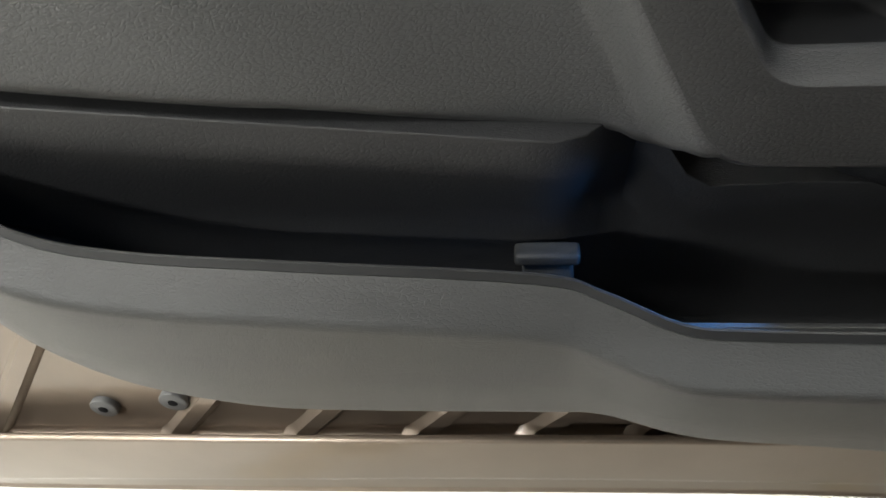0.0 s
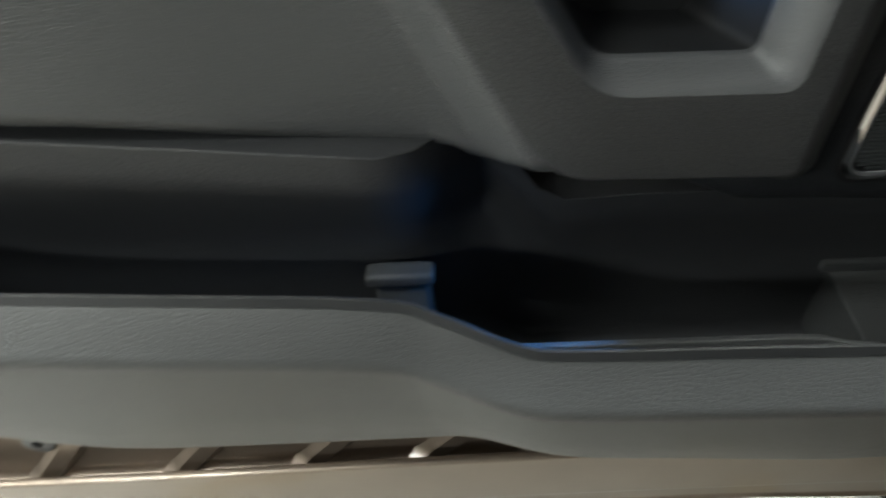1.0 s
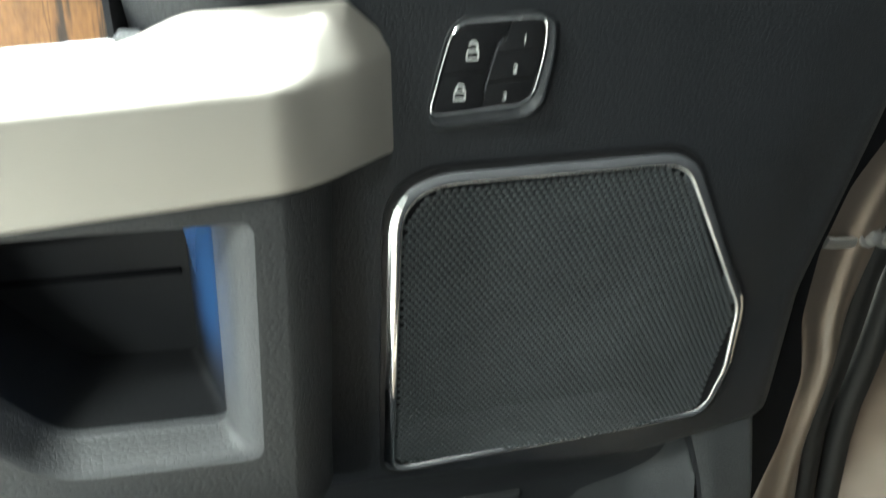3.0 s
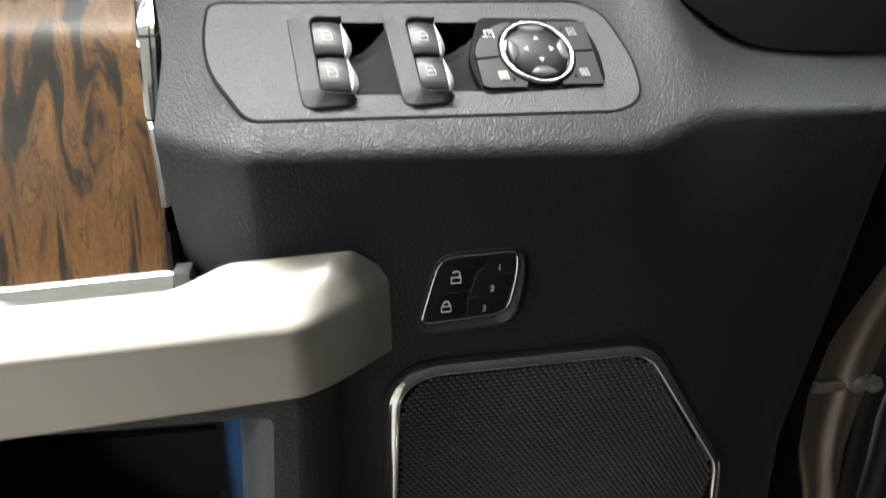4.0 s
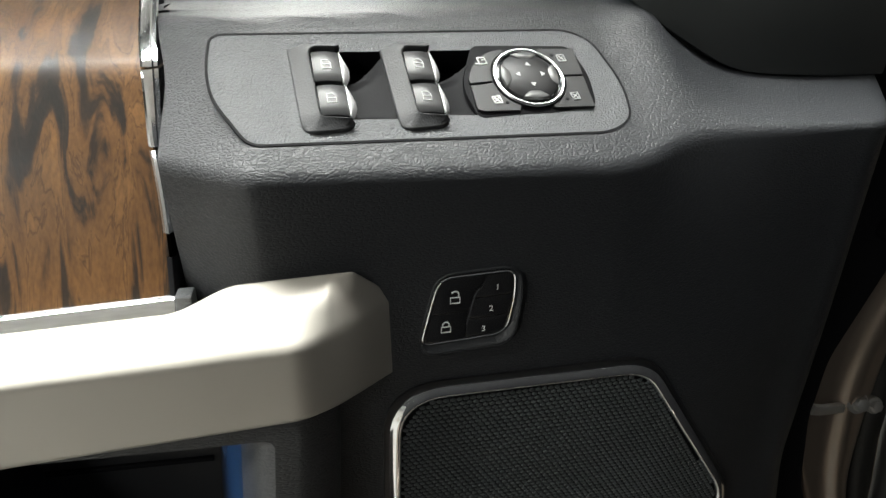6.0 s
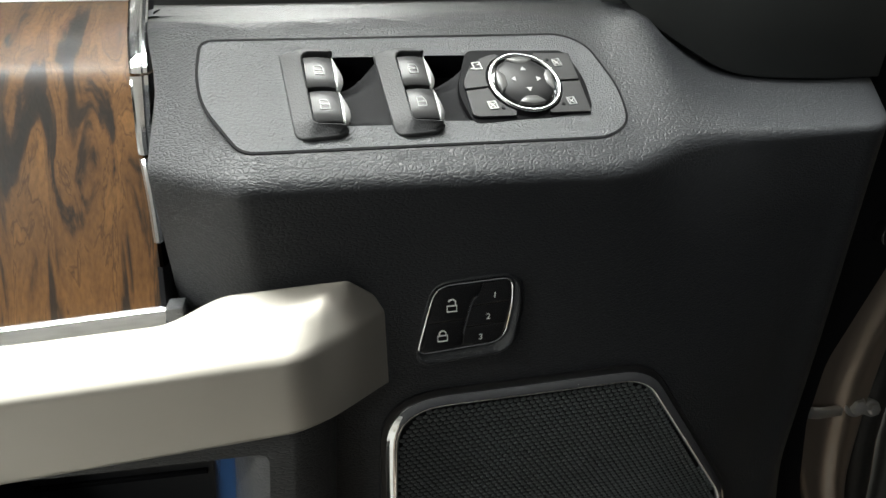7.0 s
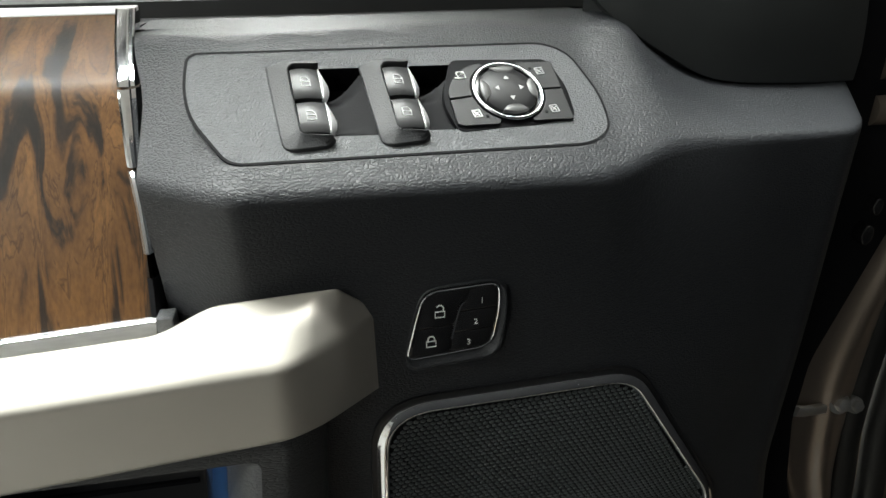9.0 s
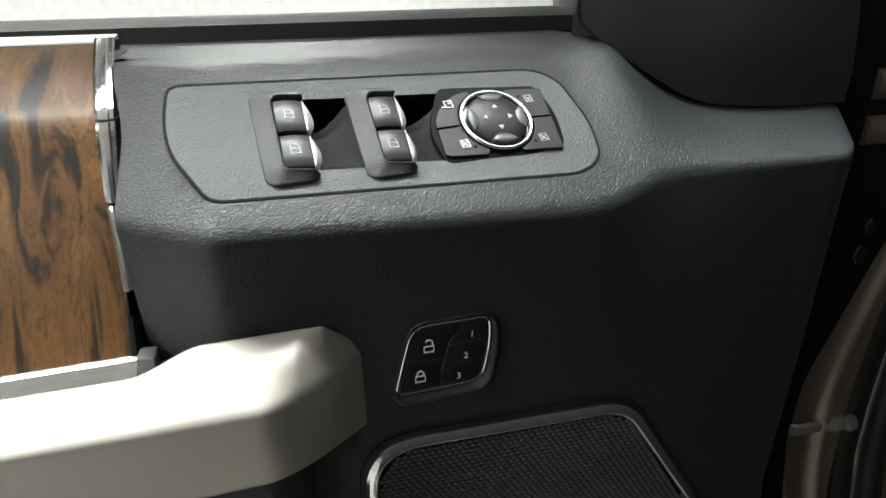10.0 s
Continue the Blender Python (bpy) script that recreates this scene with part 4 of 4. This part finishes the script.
back, vs = sheet([[on_face(mid.x + (p.x - mid.x) * k, mid.z + (p.z - mid.z) * k, 0.0009) for p in spk] for k in (1.0, 0.86, 0.7, 0.54, 0.38, 0.22, 0.08)], False, True)
cap(back, vs[-1])
part("grille_backing", back, HOLE, speaker)
ring2 = [(mid.x + (p.x - mid.x) * 0.965, mid.z + (p.z - mid.z) * 0.965) for p in spk]
verts, faces = [], []
PITCH = 0.0034
row = 0
z = 0.925
while z < 1.126:
    x = 0.0 + (PITCH / 2 if row % 2 else 0)
    while x < 0.214:
        if inside(x, z, ring2):
            n0 = len(verts)
            for r, h in ((PITCH * 0.50, 0.0013), (PITCH * 0.38, 0.0019), (PITCH * 0.18, 0.0021)):
                for k in range(6):
                    a = math.pi / 3 * k + math.pi / 6
                    verts.append(on_face(x + r * math.cos(a), z + r * math.sin(a) * 0.8, h))
            for k in range(6):
                j = (k + 1) % 6
                faces.append((n0 + k, n0 + j, n0 + 6 + j, n0 + 6 + k))
                faces.append((n0 + 6 + k, n0 + 6 + j, n0 + 12 + j, n0 + 12 + k))
            faces.append(tuple(n0 + 12 + k for k in range(6)))
        x += PITCH
    z += PITCH * 0.80
    row += 1
me = bpy.data.meshes.new("grille")
me.from_pydata(verts, [], faces)
me.materials.append(GRILLE)
grille = new("grille", me)
grille.parent = speaker
tagged(grille, "fine black raised-dot speaker mesh", kind="stuff")

# ---- mirror sail, window and seals ----
rows = []
for f in steps(0, 1, 26):
    x = lerp(0.140, 0.305, f)
    zb = keyed([(0.140, 1.308), (0.151, 1.297), (0.183, 1.276), (0.208, 1.264), (0.25, 1.260), (0.30, 1.258), (0.345, 1.258)], x)
    row = []
    for g in steps(0, 1, 14):
        y = 0.077 - 0.004 * smooth(g / 0.10) * smooth((x - 0.138) / 0.03) + 0.03 * g + 0.03 * g * g + 0.02 * ((x - 0.24) / 0.1) ** 2
        row.append((x, y, zb + g * 0.22))
    rows.append([(x, row[0][1] + 0.014, zb - 0.05), (x, row[0][1] + 0.012, zb + 0.001), (x, row[0][1] + 0.001, zb - 0.0006)] + row)
part("mirror_sail", sheet(rows)[0], SAIL, door, "dark moulded mirror sail cover")

part("belt_seal", sweep([(x, 0.139, 1.303) for x in steps(-1.0, 0.15, 8)], rounded([(-0.008, -0.012, 0), (-0.008, 0.004, 0), (0.006, 0.004, 0), (0.009, -0.012, 0)], 0.003, 3) and [(-0.009, -0.012), (-0.009, 0.002), (-0.004, 0.005), (0.004, 0.004), (0.008, -0.004), (0.008, -0.012)]), RUBBER, door, "black window belt seal")
part("sill_trim", sheet([[(x, y, 1.2988), (x, 0.134, 1.2988)] for x, y in ((-1.0, 0.092), (-0.0945, 0.092), (-0.0935, 0.110), (0.140, 0.112))])[0], RUBBER, door)
part("belt_moulding", sweep([(x, 0.185, 1.294) for x in steps(-1.0, 0.175, 8)], [(-0.014, -0.012), (-0.014, 0.006), (-0.006, 0.011), (0.006, 0.009), (0.011, -0.002), (0.011, -0.012)]), PLATE, door, "grey outer window moulding")
window = part("window", box_bm((-1.0, 0.158, 1.25), (0.165, 0.163, 1.78), 0.001), GLASS, door, "clear side window")
window.visible_shadow = False
part("window_post", box_bm((0.150, 0.130, 1.29), (0.172, 0.185, 1.75), 0.004), RUBBER, door, "black window divider post")

# ---- door shell ----
def sill_top(x):
    return keyed([(-1.0, 0.532), (-0.81, 0.541), (-0.53, 0.552), (-0.35, 0.562), (-0.17, 0.571), (0.03, 0.579), (0.40, 0.585)], x)


def sill_line(x):
    return keyed([(-1.0, 0.395), (-0.90, 0.403), (-0.57, 0.428), (-0.37, 0.445), (-0.17, 0.458), (0.05, 0.467), (0.20, 0.470), (0.40, 0.468)], x)


def hem_z(x):
    return keyed([(-1.0, 0.326), (-0.95, 0.330), (-0.60, 0.351), (-0.376, 0.368), (-0.147, 0.385), (0.05, 0.396), (0.20, 0.394), (0.40, 0.388)], x)


rows = []
for x in steps(-1.05, 0.365, 40):
    zt, zb, zh = sill_top(x), sill_line(x), hem_z(x)
    pts = [(0.064, lerp(0.95, zt + 0.07, smooth((x - 0.20) / 0.06))), (0.070, zt + 0.030), (0.070, zt - 0.034), (0.060, zt - 0.042), (0.045, zt - 0.006), (0.041, zt + 0.001), (0.033, zt - 0.001), (0.047, zb + 0.010), (0.052, zb), (0.061, zb - 0.002), (0.062, zb - 0.008), (0.070, zh + 0.020), (0.067, zh + 0.014), (0.074, zh), (0.100, zh - 0.004), (0.13, zh + 0.1)]
    rows.append([(x, p[0], p[1]) for p in rounded(pts, [0, 0.02, 0.008, 0.008, 0.005, 0.003, 0.005, 0.006, 0.003, 0.002, 0.002, 0.003, 0.003, 0.004, 0.01, 0], 4, False)])
shell = part("door_shell", sheet(rows)[0], BRONZE, door, "bronze painted inner door shell")
for x0 in (-0.945, -0.690, -0.532, -0.389, -0.260, -0.146, -0.02, 0.10):
    zt = sill_top(x0)
    path = [(x0 + 0.20, 0.068, zt + 0.20), (x0 + 0.045, 0.069, zt + 0.018), (x0, 0.069, zt - 0.034), (x0 - 0.008, 0.058, zt - 0.046)]
    part("pressed_rib", sweep(rounded(path, 0.02, 6, False), [(-0.020, -0.006), (-0.013, 0.003), (-0.008, 0.0085), (0.008, 0.0085), (0.013, 0.003), (0.020, -0.006)]), BRONZE, shell)
for x, z in ((-0.764, 0.561), (-0.670, 0.578)):
    m = axes((x, 0.0655, z), (1, 0, 0), (0, 0.02, 1)) @ MM
    plug = part("drain_plug", slab([(17 * math.cos(a), 16 * math.sin(a)) for a in steps(0, 2 * math.pi * 23 / 24, 23)], m, -4, 4, 2.5), PLUG, shell, "grey rubber drain plug")
    part("plug_core", slab([(6 * math.cos(a), 5.4 * math.sin(a)) for a in steps(0, 2 * math.pi * 15 / 16, 15)], m, 0, 4.6, 0.5), HOLE, plug)

# front end of the shell by the hinges
END_LEFT = [(0.30, 0.490), (0.45, 0.455), (0.55, 0.430), (0.64, 0.415), (0.73, 0.408), (0.83, 0.395), (0.90, 0.366), (0.98, 0.348), (1.04, 0.350), (1.15, 0.387), (1.25, 0.425)]
END_RIGHT = [(0.30, 0.590), (0.45, 0.535), (0.535, 0.512), (0.705, 0.464), (0.83, 0.446), (0.90, 0.432), (1.03, 0.428), (1.15, 0.440), (1.25, 0.460)]
rows = []
for z in steps(0.36, 1.24, 44):
    xl, xr = keyed(END_LEFT, z), keyed(END_RIGHT, z)
    low = 1 - smooth((z - 0.55) / 0.35)
    xm = lerp(xl, xr, 0.48)
    pts = [(xl - 0.06, 0.19), (xl - 0.002, 0.150), (xl + 0.006, 0.122), (xm - 0.004, 0.122 - 0.004 * low), (xm + 0.006, 0.112), (xr - 0.012, 0.120), (xr, 0.138), (xr + 0.012, 0.20)]
    rows.append([(p[0], p[1], z) for p in rounded(pts, [0, 0.012, 0.008, 0.006, 0.006, 0.008, 0.01, 0], 5, False)])
part("shell_end", sheet(rows)[0], BRONZE, door, "bronze painted door end by the hinges")
for x, y, z0, z1, r in ((0.425, 0.105, 0.34, 0.56, 0.013), (0.385, 0.115, 0.40, 0.50, 0.010)):
    part("pressed_lug", sweep([(x + 0.03, y + 0.01, z0), (x, y, lerp(z0, z1, 0.5)), (x - 0.004, y + 0.012, z1)], circle(r, 12)), BRONZE, door, "bronze painted lug at the lower door corner")
rows = []
for x in steps(-1.05, 0.40, 16):
    pts = [(0.125, 0.330), (0.150, 0.345), (0.205, 0.52), (0.222, 0.80), (0.216, 1.06), (0.206, 1.10), (0.204, 1.280), (0.194, 1.298), (0.180, 1.296)]
    rows.append([(x, p[0] - 0.02 * smooth((x - 0.25) / 0.15), p[1]) for p in rounded(pts, [0, 0.02, 0.1, 0.1, 0.02, 0.02, 0.01, 0.006, 0], 4, False)])
part("outer_skin", sheet(rows)[0], BRONZE, door, "bronze painted outer door skin")
part("window_frame", sweep(rounded([(-1.03, 0.165, 1.30), (-1.0, 0.165, 1.70), (-0.95, 0.165, 1.80), (-0.2, 0.165, 1.80), (0.30, 0.150, 1.34)], [0, 0.05, 0.05, 0.1, 0], 6, False), [(-0.022, -0.03), (0.022, -0.03), (0.022, 0.03), (-0.022, 0.03)]), RUBBER, door, "black window frame")
# flat matt black sheet that fills the gap between trim and door end
gap_outline = [(0.29, 0.56), (0.408, 0.56), (0.404, 0.73), (0.390, 0.83), (0.362, 0.90), (0.347, 0.98), (0.350, 1.035), (0.388, 1.150), (0.44, 1.24), (0.46, 1.55), (0.27, 1.55), (0.27, 0.90)]
part("dark_gap_sheet", slab(rounded([(x, z, 0) for x, z in gap_outline], 0.012, 4), axes((0, 0.108, 0), (1, 0, 0), (0, 0, 1)), -0.012, 0.0, 0.003), HOLE, door, "flat matt black sheet filling the hinge gap")
HB = axes((0.3985, 0.116, 0.979), (1, 0, 0), (0, 0.35, 1)) @ MM
bolt = part("hinge_bolt", slab([(6.5 * math.cos(a), 6.5 * math.sin(a)) for a in steps(0, 2 * math.pi * 5 / 6, 5)], HB, -3, 8, 1.5), STEEL, door, "steel hinge bolt")
part("washer", slab([(9.5 * math.cos(a), 9.5 * math.sin(a)) for a in steps(0, 2 * math.pi * 19 / 20, 19)], HB, -6, 2.0, 0.6), STEEL, bolt)
NT = axes((0.4185, 0.118, 0.972), (1, 0, 0), (0, 0.35, 1)) @ MM
nut = part("hinge_nut", slab([(5.2 * math.cos(a), 5.2 * math.sin(a)) for a in steps(0, 2 * math.pi * 5 / 6, 5)], NT, -4, 5, 1.0), STEEL, door, "steel nut beside the hinge bolt")
part("washer", slab([(7.4 * math.cos(a), 7.4 * math.sin(a)) for a in steps(0, 2 * math.pi * 15 / 16, 15)], NT, -5, 1.0, 0.4), STEEL, nut)
strap = [(0.354, 0.1100, 0.981), (0.364, 0.1115, 0.978), (0.378, 0.1160, 0.974), (0.400, 0.1180, 0.973)]
part("hinge_strap", sweep(strap, [(-0.0045, -0.003), (0.0045, -0.003), (0.0045, 0.0005), (0.0035, 0.0012), (-0.0035, 0.0012), (-0.0045, 0.0005)]), STEEL, door, "worn steel strap to the hinge bolt")
for gx, gz, r in ((0.359, 1.168, 0.004), (0.357, 1.147, 0.005)):
    CL = axes((gx, 0.098, gz), (1, 0, 0), (0, 0, 1)) @ MM
    part("cable_clip", slab([(1000 * r * math.cos(a), 1600 * r * math.sin(a)) for a in steps(0, 2 * math.pi * 11 / 12, 11)], CL, -6, 4, 2.0), GLOSS, door, "glossy black cable clip in the hinge gap")
for z in (1.232, 1.262):
    part("upper_hinge_arm", sweep([(x, 0.112, z) for x in (0.345, 0.40, 0.50)], circle(0.011, 12)), BRONZE, door, "bronze painted upper hinge arm")
part("corner_seal", sweep([(0.372, 0.092, 0.50), (0.383, 0.093, 0.44), (0.402, 0.096, 0.38), (0.425, 0.10, 0.29)], [(-0.020, -0.006), (-0.018, 0.005), (0.018, 0.007), (0.020, -0.006)]), SMOOTH, door, "grey rubber strap at the lower door corner")

# ---- truck body beyond the hinge ----
body = thing("truck_body", "bronze painted truck body with black door seals", "truck")
rows = []
for z in steps(0.50, 1.9, 24):
    x0 = 0.485 + 0.02 * smooth((z - 0.7) / 0.3)
    pts = [(x0, 0.40), (x0 + 0.005, 0.20), (x0 + 0.03, 0.175), (x0 + 0.09, 0.15), (x0 + 0.14, 0.08), (x0 + 0.16, -0.1)]
    rows.append([(p[0], p[1], z) for p in rounded(pts, [0, 0.03, 0.02, 0.03, 0.05, 0], 5, False)])
part("pillar", sheet(rows)[0], BRONZE, body, "bronze painted door pillar")
for dx, dy, r in ((0.022, 0.152, 0.014), (0.058, 0.150, 0.013)):
    part("door_seal", sweep([(keyed(END_RIGHT, z) + dx, dy, z) for z in steps(0.36, 1.7, 22)], circle(r, 12)), RUBBER, body, "black rubber door seal")
# unseen cab as a solid block, turned close to the door to shade its right side
foot = [(0.62, 0.05), (-0.05, -0.50), (-1.10, -1.35), (0.16, -2.90), (1.95, -1.45), (0.86, 0.20)]
part("cab", loft([[(x, y, z) for x, y in foot] for z in (0.36, 1.0, 1.95)]), CABIN, body, "unseen dark cab block that shades the open door")

# unseen rocker, added to bounce light into the recess above the door sill
mid_foot = sum((Vector((x, y, 0)) for x, y in foot), Vector()) / len(foot)
part("rocker", loft([[mid_foot + (Vector((x, y, 0)) - mid_foot) * k + Vector((0, 0, z)) for x, y in foot] for z, k in ((0.34, 0.99), (0.37, 1.015), (0.55, 1.02), (0.60, 1.012), (0.61, 0.99))]), BRONZE, body, "unseen bronze painted rocker that bounces light to the door sill")
roof = rounded([(x, y, 0) for x, y in foot[:5]] + [(0.90, 0.12, 0)], 0.22, 6)
mid_roof = sum(roof, Vector()) / len(roof)
part("roof", loft([[mid_roof + (p - mid_roof) * k + Vector((0, 0, z)) for p in roof] for z, k in ((1.90, 0.99), (1.94, 1.0), (1.985, 0.96), (2.01, 0.80))]), BRONZE, body, "bronze painted cab roof")
AHEAD, ACROSS = Vector((0.776, 0.631, 0)), Vector((0.631, -0.776, 0))
START = Vector((0.66, 0.10, 0)) + ACROSS * 0.06


def ahead_block(f0, f1, z0, z1, crown):
    ring_pts = rounded([START + AHEAD * f0, START + AHEAD * f1, START + AHEAD * f1 + ACROSS * 1.7, START + AHEAD * f0 + ACROSS * 1.7], [0.03, 0.25, 0.25, 0.03], 5)
    middle = sum(ring_pts, Vector()) / len(ring_pts)
    return loft([[middle + (p - middle) * k + Vector((0, 0, z)) for p in ring_pts] for z, k in ((z0, 0.985), (z0 + 0.03, 1.0), (z1 - 0.05, 1.0), (z1, 0.965), (z1 + crown, 0.75))])


part("bonnet", ahead_block(0.06, 1.25, 0.84, 1.05, 0.03), BRONZE, body, "bronze painted bonnet and wing")
part("front_end", ahead_block(0.98, 1.23, 0.42, 0.838, 0.0), INNER, body, "dark grille and bumper")

# front tyre on the ground behind the hinge
tyre = thing("front_tyre", "black truck tyre with blocky tread on the garage floor", "tyre")
TY = (0.72, 0.30, 0.40)
prof = rounded([(0.21, -0.12), (0.36, -0.14), (0.395, -0.11), (0.40, 0.0), (0.395, 0.11), (0.36, 0.14), (0.21, 0.12)], [0, 0.03, 0.02, 0.05, 0.02, 0.03, 0], 4, False)
rows = [[(TY[0] + p[0] * math.cos(a), TY[1] + p[1], TY[2] + p[0] * math.sin(a)) for p in prof] for a in steps(0, 2 * math.pi * 63 / 64, 63)]
part("carcass", sheet(rows, True, False)[0], RUBBER, tyre)
for k in range(40):
    a = 2 * math.pi * k / 40
    block = box_bm((0.385, -0.135, -0.020), (0.401, -0.07, 0.020), 0.004, 1)
    block.transform(Matrix.Translation(TY) @ Matrix.Rotation(a, 4, "Y"))
    part("tread_block", block, RUBBER, tyre)
rim_bm = sheet([[(TY[0] + r * math.cos(a), TY[1] + y, TY[2] + r * math.sin(a)) for r, y in ((0.215, -0.12), (0.205, -0.10), (0.19, -0.06), (0.02, -0.09))] for a in steps(0, 2 * math.pi * 47 / 48, 47)], True, False)[0]
part("rim", rim_bm, STEEL, tyre)
